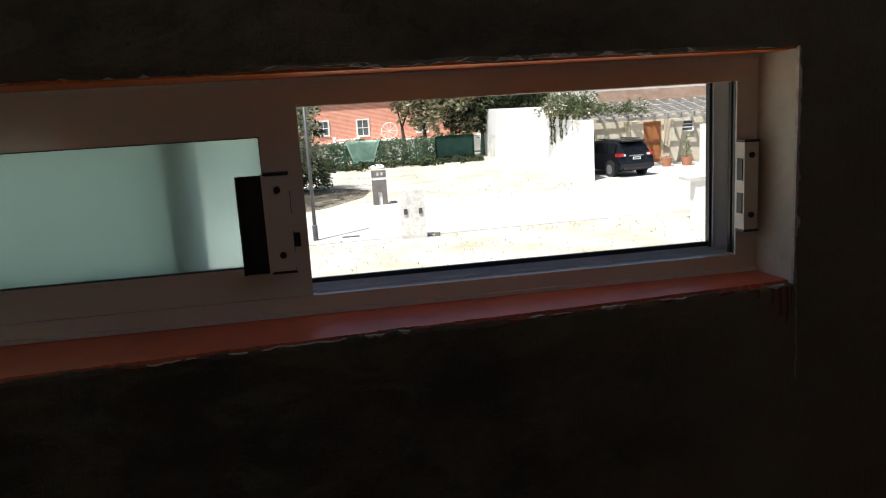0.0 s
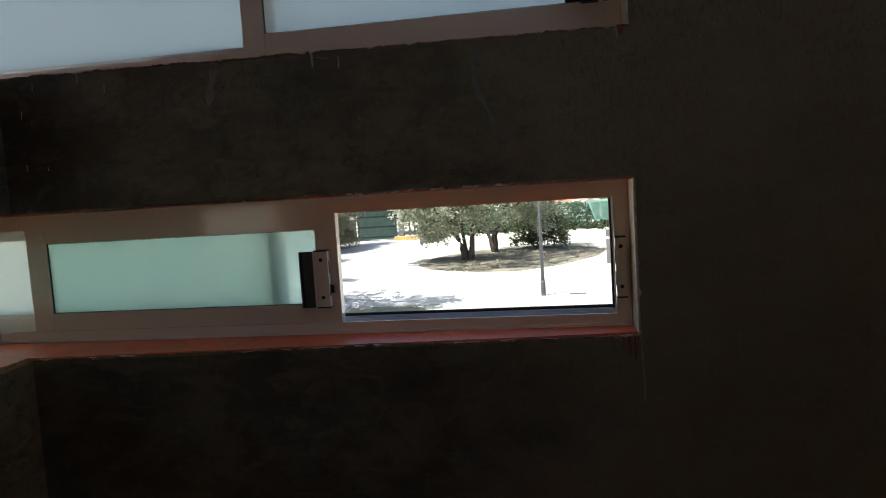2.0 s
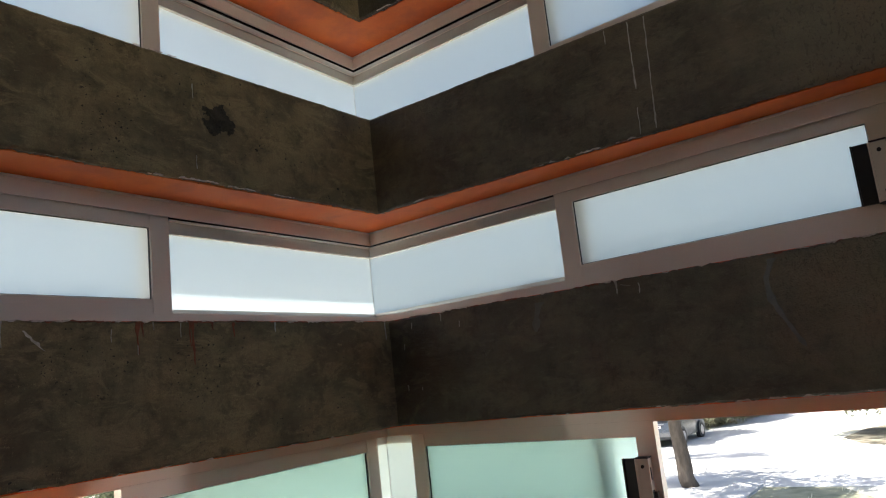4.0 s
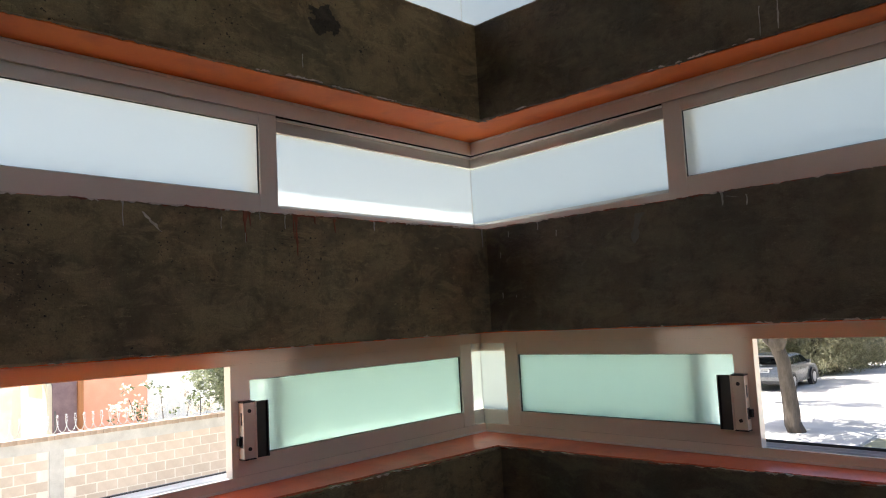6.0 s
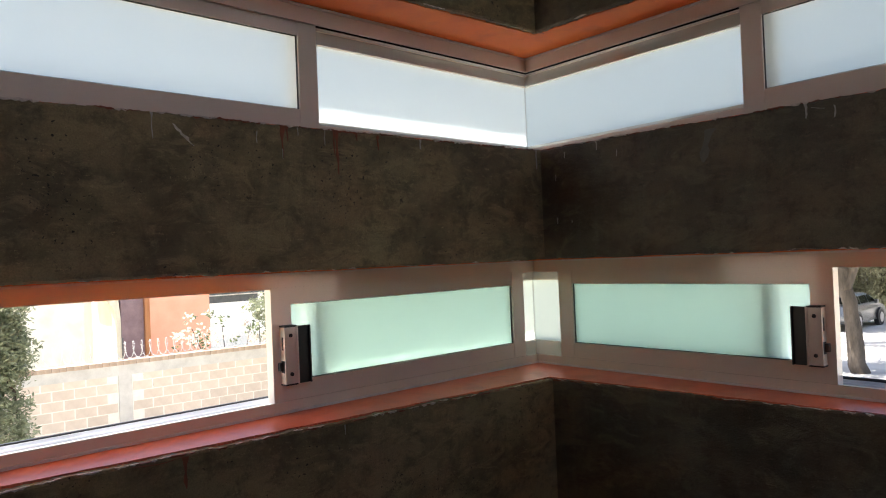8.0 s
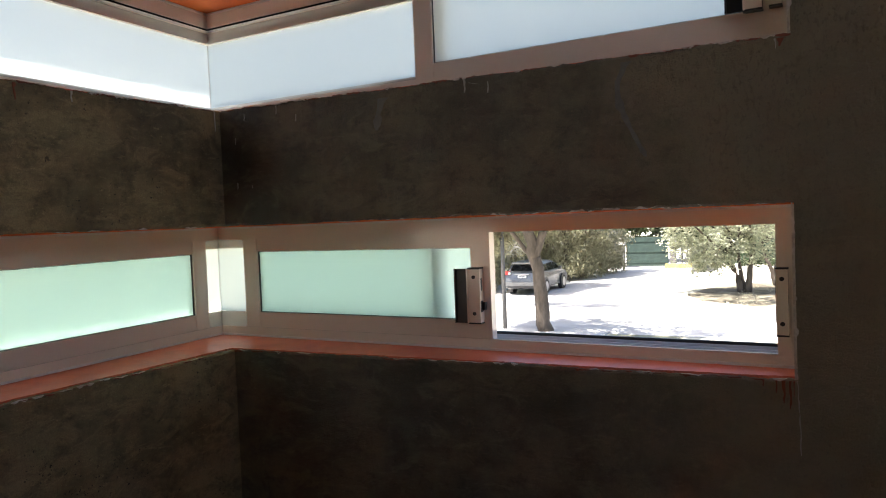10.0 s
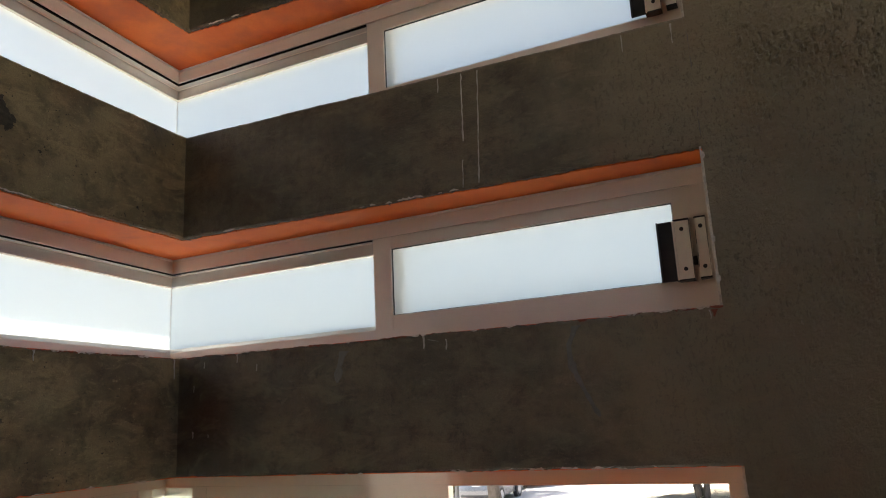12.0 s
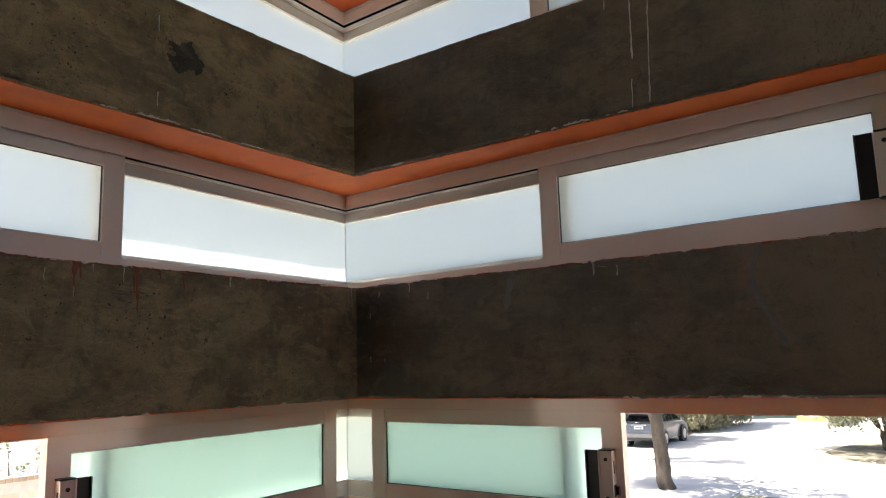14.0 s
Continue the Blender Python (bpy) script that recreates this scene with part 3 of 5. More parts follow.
        bar(bm, side, e - 0.039, e - 0.013, fr - 0.0235, fr, zc + 0.004, zc + 0.156)
        keeper = part("strike", rounded(bm, 0.002), ALU, win, "champagne aluminium strike plate")
        for z in (zc + 0.03, zc + 0.134):
            bm = bmesh.new()
            tube(bm, [skewed(side, e - 0.026, fr - 0.0235, z), skewed(side, e - 0.026, fr - 0.0265, z)], 0.0052, 14)
            part("screw", bm, SCREW, keeper, "dark screw head")
        bm = bmesh.new()
        bar(bm, side, e - 0.0405, e - 0.0385, fr - 0.019, fr - 0.004, zc + 0.032, zc + 0.068)
        bar(bm, side, e - 0.0405, e - 0.0385, fr - 0.019, fr - 0.004, zc + 0.09, zc + 0.128)
        for z in (zc, zc + 0.156):
            bar(bm, side, e - 0.040, e - 0.012, fr - 0.025, fr, z, z + 0.004)
        part("strike_slot", bm, BLACK, keeper, "dark slots and end caps")
    bm = bmesh.new()
    x, y = corner(0.066)
    box(bm, x - 0.002, x + 0.002, y - 0.002, y + 0.002, zb + 0.066, zt - 0.087)
    part("corner_seal", bm, SILICONE, win, "clear silicone joint between the panes")
    return win


for k in range(3):
    build_window(k, k == 0)


# ---- wear on the walls: lime and paint runs, chipped arrises, a spalled patch ----
SMEAR = material("grey_slurry_smear", (0.16, 0.15, 0.13), (0.23, 0.22, 0.195), 0.9, scale=20, fine=120, bump=0.3, depth=0.002)
SPALL = cement("spalled_cement", (0.03, 0.026, 0.02), (0.09, 0.075, 0.055), pit=1.0, trowel=0.1, gloss=0.8)


def run(side, pts, widths, mat, name, label, proud=0.0015, lift=0.0):
    """A dried run on a wall face: a thin ribbon through (s, z) points with its own widths and a ragged edge."""
    bm = bmesh.new()
    rows = []
    r = random.Random(int(abs(pts[0][0]) * 1000 + pts[0][1] * 100))
    fine = []
    for (a, wa), (b, wb) in zip(zip(pts, widths), list(zip(pts, widths))[1:]):
        n = max(2, int(math.dist(a, b) / 0.012))
        for k in range(n):
            u = k / n
            fine.append((a[0] + (b[0] - a[0]) * u + r.uniform(-0.0012, 0.0012), a[1] + (b[1] - a[1]) * u, (wa + (wb - wa) * u) * r.uniform(0.45, 1.45)))
    fine.append((pts[-1][0], pts[-1][1], widths[-1] * 0.4))
    for s, z, w in fine:
        rows.append([bm.verts.new(on(side, s + o * w / 2, -lift - d, z)) for o, d in ((-1, -0.002), (-0.55, proud), (0.55, proud), (1, -0.002))])
    for a, c in zip(rows, rows[1:]):
        for k in range(3):
            bm.faces.new((a[k], a[k + 1], c[k + 1], c[k]))
    bm.faces.new(rows[0])
    bm.faces.new(rows[-1][::-1])
    part(name, bm, mat, wall_west if side == "W" else wall_north, label)


for s, z0, z1, w in ((1.284, 1.969, 1.911, 0.008), (1.034, 1.949, 1.918, 0.005), (0.920, 1.966, 1.947, 0.005), (0.842, 1.964, 1.927, 0.005), (0.52, 1.966, 1.938, 0.007),
                     (0.022, 1.965, 1.904, 0.006), (0.965, 1.91, 1.885, 0.003), (0.766, 2.654, 2.61, 0.004), (0.764, 2.44, 2.40, 0.003)):
    run("W", [(s, z0), (s + 0.001, (z0 + z1) / 2), (s, z1)], [w * 0.9, w * 0.55, w * 0.85], DRIP, "lime_run", "pale lime run")
run("W", [(1.238, 1.948), (1.230, 1.937), (1.222, 1.93), (1.210, 1.92), (1.205, 1.912), (1.192, 1.902)], [0.007, 0.016, 0.010, 0.017, 0.007, 0.003], CHIP, "lime_run", "pale lime smear")
for s, z0, z1, w in ((0.963, 1.968, 1.887, 0.011), (0.803, 1.968, 1.853, 0.012), (0.67, 1.966, 1.925, 0.008), (0.74, 1.967, 1.945, 0.007), (0.812, 1.966, 1.90, 0.006), (0.95, 1.966, 1.93, 0.006)):
    run("W", [(s, z0), (s + 0.002, z0 - 0.3 * (z0 - z1)), (s, z1)], [w * 1.5, w, w * 0.4], RUN_ORANGE, "paint_run", "orange paint run")
run("W", [(1.241, 1.21), (1.243, 1.175), (1.242, 1.14)], [0.02, 0.012, 0.007], RUN_ORANGE, "paint_run", "orange paint run", lift=0.012)
run("W", [(0.822, 1.206), (0.822, 1.18)], [0.008, 0.006], DRIP, "lime_run", "pale lime run", lift=0.012)
run("W", [(1.355, 1.211), (1.30, 1.206), (1.245, 1.211)], [0.01, 0.02, 0.008], RUN_ORANGE, "blister", "lifted orange paint blister", 0.004, lift=0.012)
for s, z0, z1, w in ((0.941, 2.712, 2.669, 0.006), (1.476, 2.71, 2.662, 0.005), (1.603, 2.71, 2.655, 0.006), (0.86, 1.966, 1.931, 0.007), (0.927, 1.952, 1.923, 0.005), (0.227, 1.964, 1.939, 0.005),
                     (0.10, 1.95, 1.93, 0.003), (0.30, 1.93, 1.91, 0.004), (0.06, 1.88, 1.86, 0.003), (0.06, 1.74, 1.72, 0.004), (0.12, 1.73, 1.72, 0.003), (1.61, 1.962, 1.94, 0.005)):
    run("N", [(s, z0), (s + 0.001, (z0 + z1) / 2), (s, z1)], [w * 0.9, w * 0.55, w * 0.85], DRIP, "lime_run", "pale lime run")
run("N", [(1.015, 2.712), (1.013, 2.6), (1.011, 2.506)], [0.004, 0.0035, 0.005], DRIP, "lime_run", "long pale lime run")
run("N", [(1.006, 2.45), (1.003, 2.37)], [0.0025, 0.002], DRIP, "lime_run", "faint lime run")
run("N", [(1.066, 2.71), (1.058, 2.53), (1.051, 2.375)], [0.0045, 0.004, 0.006], DRIP, "lime_run", "long pale lime run")
run("N", [(0.875, 1.955), (0.905, 1.948)], [0.012, 0.006], DRIP, "lime_run", "pale lime smear")
run("N", [(1.622, 1.962), (1.618, 1.945)], [0.016, 0.012], RUN_ORANGE, "paint_run", "orange paint run")
run("N", [(1.285, 1.955), (1.262, 1.905), (1.26, 1.87), (1.29, 1.80), (1.327, 1.728)], [0.03, 0.022, 0.028, 0.022, 0.02], SMEAR, "slurry_smear", "grey slurry smear", 0.0004)
run("N", [(0.606, 1.945), (0.59, 1.90), (0.583, 1.857)], [0.03, 0.03, 0.02], SMEAR, "slurry_smear", "grey slurry smear", 0.0004)
run("N", [(1.640, 1.214), (1.643, 1.13), (1.644, 1.05)], [0.004, 0.0035, 0.006], DRIP, "lime_run", "long pale lime run")
for s, ln, w in ((1.596, 0.028, 0.006), (1.612, 0.05, 0.007), (1.624, 0.062, 0.006), (1.632, 0.035, 0.004), (1.57, 0.015, 0.005)):
    run("N", [(s, 1.214), (s + 0.001, 1.214 - ln * 0.6), (s, 1.214 - ln)], [w * 1.4, w * 0.7, w * 0.9], RUN_ORANGE, "paint_run", "dark orange paint run")
run("N", [(1.640, 2.712), (1.641, 2.55), (1.640, 2.37)], [0.004, 0.003, 0.004], SMEAR, "joint_line", "pale plaster joint line", 0.0012)
run("N", [(1.645, 1.95), (1.66, 1.93), (1.68, 1.915)], [0.03, 0.03, 0.015], SMEAR, "slurry_smear", "grey slurry smear", 0.0004)

# spalled patch on the west wall: a torn, uneven hollow
bm = bmesh.new()
n, size = 44, 0.15
grid = {}
for i in range(n + 1):
    for j in range(n + 1):
        u, v = (i / n - 0.5) * size, (j / n - 0.5) * size
        q = Vector((u * 26, v * 26, 4.1))
        inside = 1 - math.hypot((u - 0.3 * v) / 0.052, (v + 0.35 * u) / 0.058) + 0.9 * noise.fractal(q, 1.0, 2.0, 4)
        if inside > 0:
            grid[i, j] = bm.verts.new((0.0006 + 0.0035 * abs(noise.fractal(q * 3, 1.0, 2.0, 3)) * min(1, inside * 3), -0.69 + u, 2.557 + v))
for i in range(n):
    for j in range(n):
        quad = [grid.get(k) for k in ((i, j), (i + 1, j), (i + 1, j + 1), (i, j + 1))]
        if all(quad):
            bm.faces.new(quad)
part("spalled_patch", bm, SPALL, wall_west, "dark spalled hollow in the cement")


def chips(side, edge, top, end, seed, density, lift=0.0, mat=CHIP, name="plaster_chips", label="pale chipped plaster along the edge"):
    """White plaster flakes and blobs along an arris; top: the edge is the upper edge of the cement band."""
    r = random.Random(seed)
    bm = bmesh.new()
    s = 0.01
    while s < end - 0.02:
        if noise.noise(Vector((s * 3.1, seed * 1.7, 0))) + density < r.random() * 0.9:
            s += r.uniform(0.01, 0.05)
            continue
        ln = r.uniform(0.008, 0.05) * (1 if r.random() > 0.12 else 2.6)
        ht = r.uniform(0.001, 0.0055)
        z = edge(s)
        n = max(2, int(ln / 0.006))
        rows = []
        for k in range(n + 1):
            u = s + ln * k / n
            hh = ht * r.uniform(0.35, 1.3) * (0.3 if k in (0, n) else 1)
            zz = edge(u) + (0.001 if top else -0.001)
            o = -1 if top else 1
            rows.append([bm.verts.new(on(side, u, d - lift, z2)) for d, z2 in ((0.004, zz), (-0.0015 * r.uniform(0.5, 1.6), zz), (-0.0012 * r.uniform(0.4, 1.4), zz + o * hh), (0.002, zz + o * hh * 1.05))])
        for a, c in zip(rows, rows[1:]):
            for k in range(4):
                bm.faces.new((a[k], a[(k + 1) % 4], c[(k + 1) % 4], c[k]))
        bm.faces.new(rows[0])
        bm.faces.new(rows[-1][::-1])
        s += ln + r.uniform(0.002, 0.04)
    return tagged(part(name, bm, mat, wall_west if side == "W" else wall_north, label), kind="stuff")


for side, key0, end in (("W", 10, END_W), ("N", 30, END_N)):
    for k, (sill, lint, _) in enumerate(RIBBONS):
        lift = 0.012 if side == "W" and k == 0 else 0
        chips(side, lambda s, k=k, sill=sill: sill + wobble(s, key0 + k + 9, 0.0035 if k < 2 else 0.0016) - (sag(s) if k == 0 else 0), True, end, 7 * k + key0, (0.5 if side == "W" else 0.38) if k < 2 else -0.1, lift)
        if k < 2:
            chips(side, lambda s, k=k, sill=sill: sill - 0.0012 + wobble(s, key0 + k + 9, 0.0035) - (sag(s) if k == 0 else 0), True, end, 7 * k + key0 + 5,
                  0.62 if side == "W" else 0.5, lift, RUN_ORANGE, "paint_crumbs", "orange paint crumbs along the edge")
        chips(side, lambda s, k=k, lint=lint: lint + wobble(s, key0 + k + 1, 0.0035), False, end, 7 * k + key0 + 3, 0.22 if k == 0 else 0.08)
# long flakes over the lowest lintel
for a, b in ((0.80, 0.955), (1.075, 1.24), (1.33, 1.45)):
    run("N", [(a, 1.606), (a + 0.02, 1.612), ((a + b) / 2, 1.609), (b - 0.01, 1.611), (b, 1.606)], [0.003, 0.004, 0.002, 0.004, 0.002], CHIP, "plaster_flake", "pale lifted plaster flake", 0.003)


# ragged pale edge down the window ends
def end_edge(k):
    r = random.Random(70 + k)
    sill, lint, _ = RIBBONS[k]
    bm = bmesh.new()
    n = 46
    rows = []
    for i in range(n + 1):
        z = sill + (lint - sill) * i / n
        w = -0.0036 + 0.012 * max(0, noise.noise(Vector((z * 42, k * 5, 2)))) + r.uniform(0, 0.0035)
        rows.append([bm.verts.new(on("N", s, d, z)) for s, d in ((END_N - 0.006, 0.004), (END_N - 0.006, -0.002), (END_N + w, -0.002 * r.uniform(0.6, 1.4)), (END_N + w, 0.002))])
    for a, c in zip(rows, rows[1:]):
        for j in range(4):
            bm.faces.new((a[j], a[(j + 1) % 4], c[(j + 1) % 4], c[j]))
    part("jamb_edge", bm, CHIP, wall_north, "ragged pale plaster edge")


for k in range(3):
    end_edge(k)


# ---- outside ----
indoors = set(scene.objects)
GROUND = -2.0
GRASS = material("dry_grass", (0.44, 0.405, 0.32), (0.6, 0.57, 0.495), 0.95, scale=0.6, fine=14, bump=0.6, depth=0.04,
                 stain=(0.3, 0.275, 0.17), stain_scale=0.5, stain_amount=0.6)
SHADED_LITTER = material("shaded_leaf_litter", (0.08, 0.066, 0.044), (0.2, 0.17, 0.12), 0.95, scale=2.5, fine=22, bump=0.8, depth=0.03, stain=(0.3, 0.27, 0.19), stain_scale=1.1, stain_amount=0.7)
SHADED_VERGE = material("shaded_verge_grass", (0.16, 0.155, 0.085), (0.3, 0.29, 0.19), 0.95, scale=2.5, fine=22, bump=0.8, depth=0.03, stain=(0.34, 0.31, 0.2), stain_scale=1.3, stain_amount=0.6)
PAVING = material("pale_concrete_paving", (0.44, 0.415, 0.385), (0.56, 0.53, 0.495), 0.9, scale=0.5, fine=25, bump=0.3, depth=0.008,
                  stain=(0.38, 0.36, 0.335), stain_scale=0.3, stain_amount=0.5)
KERB = material("kerb_concrete", (0.38, 0.36, 0.33), (0.5, 0.48, 0.45), 0.9, scale=3, fine=40, bump=0.3)
WHITEWASH = material("white_render", (0.78, 0.77, 0.74), (0.85, 0.84, 0.81), 0.9, scale=1.2, fine=40, bump=0.25, depth=0.006,
                     stain=(0.6, 0.6, 0.59), stain_scale=0.9, stain_amount=0.3, stretch=(1, 1, 0.35))
DIRTY_RENDER = material("dirty_white_render", (0.6, 0.585, 0.55), (0.72, 0.71, 0.68), 0.9, scale=14, fine=60, bump=0.4, depth=0.006,
                        stain=(0.42, 0.39, 0.34), stain_scale=9, stain_amount=0.5)
CREAM_WALL = material("cream_render", (0.58, 0.525, 0.4), (0.68, 0.625, 0.5), 0.9, scale=1.5, fine=40, bump=0.2)
MOSSY = material("mossy_cream_render", (0.7, 0.665, 0.56), (0.8, 0.765, 0.66), 0.9, scale=2, fine=40, bump=0.3, stain=(0.55, 0.55, 0.4), stain_scale=1.6, stain_amount=0.5)
TERRACOTTA = material("terracotta_render", (0.78, 0.36, 0.24), (0.85, 0.43, 0.3), 0.9, scale=1.0, fine=40, bump=0.2)
BRICK_RED = material("red_brick", (0.68, 0.23, 0.13), (0.8, 0.32, 0.2), 0.9, scale=2, fine=30, bump=0.3)
MORTAR = material("mortar", (0.72, 0.66, 0.59), (0.82, 0.77, 0.7), 0.95, scale=6, fine=60, bump=0.4)
BLOCK = material("tan_concrete_block", (0.56, 0.465, 0.385), (0.66, 0.56, 0.475), 0.95, scale=5, fine=70, bump=0.5, depth=0.006, per=0.08)
CONCRETE = material("grey_concrete", (0.46, 0.445, 0.42), (0.6, 0.58, 0.55), 0.9, scale=3, fine=50, bump=0.3)
CAP_BRICK = material("cap_brick", (0.36, 0.27, 0.2), (0.47, 0.36, 0.28), 0.95, scale=6, fine=60, bump=0.4, per=0.1)
WOOD = material("varnished_wood", (0.3, 0.11, 0.035), (0.42, 0.17, 0.06), 0.5, scale=2, fine=30, bump=0.2, stretch=(6, 6, 0.5))
GREY_WOOD = material("weathered_timber", (0.26, 0.24, 0.22), (0.42, 0.40, 0.37), 0.85, scale=3, fine=40, bump=0.3)
BARK = material("grey_brown_bark", (0.05, 0.038, 0.028), (0.12, 0.095, 0.073), 0.95, scale=5, fine=30, bump=1.0, depth=0.03, stretch=(1, 1, 0.25))
POLE = material("galvanised_steel", (0.075, 0.075, 0.075), (0.12, 0.12, 0.12), 0.55, metal=0.3, scale=3, fine=60, bump=0.05)
WIRE = material("razor_wire_steel", (0.55, 0.55, 0.55), (0.7, 0.7, 0.7), 0.35, metal=0.8, scale=10, fine=60, bump=0)
GREEN_MESH = material("green_fence_wire", (0.02, 0.09, 0.06), (0.04, 0.14, 0.09), 0.6, scale=4, fine=60, bump=0)
SHADE_CLOTH = material("green_shade_cloth", (0.014, 0.055, 0.04), (0.03, 0.09, 0.066), 0.9, scale=2, fine=60, bump=0.2)
SHADE_PALE = material("faded_shade_cloth", (0.2, 0.42, 0.33), (0.34, 0.55, 0.45), 0.9, scale=2, fine=60, bump=0.2)
sheer = SHADE_PALE.node_tree.nodes.new("ShaderNodeMixShader")          # an open weave
sheer.inputs[0].default_value = 0.45
SHADE_PALE.node_tree.links.new(SHADE_PALE.node_tree.nodes["Principled BSDF"].outputs[0], sheer.inputs[1])
SHADE_PALE.node_tree.links.new(SHADE_PALE.node_tree.nodes.new("ShaderNodeBsdfTransparent").outputs[0], sheer.inputs[2])
SHADE_PALE.node_tree.links.new(sheer.outputs[0], SHADE_PALE.node_tree.nodes["Material Output"].inputs["Surface"])
PILLAR_STONE = material("brown_grey_stone", (0.12, 0.108, 0.1), (0.2, 0.182, 0.168), 0.85, scale=4, fine=50, bump=0.3)
RIM = material("bright_alloy", (0.3, 0.3, 0.31), (0.4, 0.4, 0.41), 0.35, metal=0.6, scale=4, fine=60, bump=0)
POST_STONE = material("dull_grey_stone", (0.12, 0.112, 0.105), (0.2, 0.19, 0.18), 0.9, scale=5, fine=50, bump=0.5)
GATE_PAINT = material("dark_green_gate_paint", (0.014, 0.03, 0.024), (0.03, 0.055, 0.043), 0.7, scale=2, fine=40, bump=0.2)
STONE = material("grey_stone", (0.1, 0.1, 0.094), (0.2, 0.194, 0.184), 0.9, scale=5, fine=50, bump=0.6, depth=0.02)
METER = material("dark_meter_case", (0.05, 0.055, 0.06), (0.09, 0.095, 0.1), 0.5, scale=6, fine=60, bump=0.1)
YELLOW = material("yellow_kerb_paint", (0.42, 0.3, 0.09), (0.55, 0.41, 0.16), 0.8, scale=3, fine=40, bump=0.2)
PLUM = material("plum_timber_gate", (0.16, 0.10, 0.11), (0.24, 0.16, 0.17), 0.7, scale=2, fine=30, bump=0.2)
TILE = material("brown_roof_tile", (0.28, 0.19, 0.14), (0.42, 0.31, 0.24), 0.9, scale=2, fine=30, bump=0.4)
POT = material("terracotta_pot", (0.4, 0.17, 0.09), (0.52, 0.24, 0.14), 0.85, scale=4, fine=40, bump=0.2)
CAR_DARK = material("dark_blue_car_paint", (0.008, 0.009, 0.012), (0.012, 0.013, 0.017), 0.22, metal=0.2, scale=1, fine=200, bump=0, rough_vary=0.04)
# silver set dark: part of the tree shade on the car is in its paint
CAR_SILVER = material("shaded_silver_car_paint", (0.14, 0.143, 0.147), (0.18, 0.183, 0.187), 0.28, metal=0.6, scale=1, fine=200, bump=0, rough_vary=0.04)
CAR_GLASS = material("tinted_car_glass", (0.012, 0.014, 0.016), (0.02, 0.022, 0.024), 0.08, scale=1, fine=20, bump=0, rough_vary=0.03)
RUBBER = material("tyre_rubber", (0.02, 0.02, 0.02), (0.035, 0.035, 0.035), 0.85, scale=8, fine=60, bump=0.2)
TAIL = material("red_lamp_lens", (0.3, 0.012, 0.01), (0.4, 0.02, 0.018), 0.15, scale=5, fine=60, bump=0)
PALE = material("white_paint", (0.74, 0.73, 0.7), (0.82, 0.81, 0.78), 0.7, scale=2, fine=50, bump=0.1)


def leaf_material(name, low, high):
    m = material(name, low, high, 0.6, scale=0.8, fine=9, bump=0, per=0.35, island=True)
    n, l = m.node_tree.nodes, m.node_tree.links
    b = n["Principled BSDF"]
    tr = n.new("ShaderNodeBsdfTranslucent")
    l.new(b.inputs["Base Color"].links[0].from_socket, tr.inputs["Color"])
    mx = n.new("ShaderNodeMixShader")
    mx.inputs[0].default_value = 0.42
    l.new(b.outputs[0], mx.inputs[1])
    l.new(tr.outputs[0], mx.inputs[2])
    l.new(mx.outputs[0], n["Material Output"].inputs["Surface"])
    return m


LEAF = leaf_material("olive_leaves", (0.27, 0.285, 0.18), (0.58, 0.59, 0.44))
LEAF_DARK = leaf_material("dark_leaves", (0.022, 0.035, 0.014), (0.07, 0.09, 0.035))
LEAF_PALE = leaf_material("grey_green_leaves", (0.16, 0.185, 0.11), (0.34, 0.36, 0.23))
NEEDLE = leaf_material("pine_needles", (0.19, 0.18, 0.105), (0.4, 0.38, 0.24))
HEDGE = leaf_material("hedge_leaves", (0.06, 0.085, 0.03), (0.17, 0.19, 0.09))
BLOOM = leaf_material("pale_blossom", (0.58, 0.5, 0.40), (0.78, 0.72, 0.62))
STRAW = leaf_material("straw_blades", (0.6, 0.55, 0.4), (0.74, 0.69, 0.54))

# ground, paving and kerbs
thing("ground", boxes((-400, 400, -300, 900, GROUND - 0.5, GROUND)), GRASS, "dry straw-coloured grass ground", "ground", kind="structure")


def slab(name, outline, z0, z1, mat, label, category):
    bm = bmesh.new()
    a = [bm.verts.new((x, y, z0)) for x, y in outline]
    c = [bm.verts.new((x, y, z1)) for x, y in outline]
    n = len(outline)
    for i in range(n):
        bm.faces.new((a[i], a[(i + 1) % n], c[(i + 1) % n], c[i]))
    bm.faces.new(a[::-1])
    bm.faces.new(c)
    return thing(name, bm, mat, label, category, kind="structure")


slab("road", [(-60, 20.6), (-5.5, 20.6), (-4.6, 20.0), (60, 20.0), (60, 28.0), (6, 28.2), (2.0, 27.6), (0.2, 26.3), (-2.5, 26.7), (-4.8, 29.0), (-4.6, 33.5), (-5.2, 44), (-5, 60), (-13.5, 60),
              (-14.5, 40), (-16, 29), (-60, 29)], GROUND - 0.02, GROUND + 0.012, PAVING, "sun-bleached pale concrete road", "road")
slab("driveway", [(13.9, 28.05), (26, 28.05), (26, 35.9), (13.9, 35.9)], GROUND - 0.02, GROUND + 0.016, PAVING, "pale paved driveway in front of the house", "driveway")
slab("pavement", [(-60, 17.4), (-5.6, 17.4), (-5.2, 15.9), (-4.8, 15.9), (-4.5, 17.6), (-4.6, 20.1), (-5.5, 20.6), (-60, 20.6)], GROUND - 0.02, GROUND + 0.06, PAVING,
     "pale concrete pavement beside the road", "pavement")
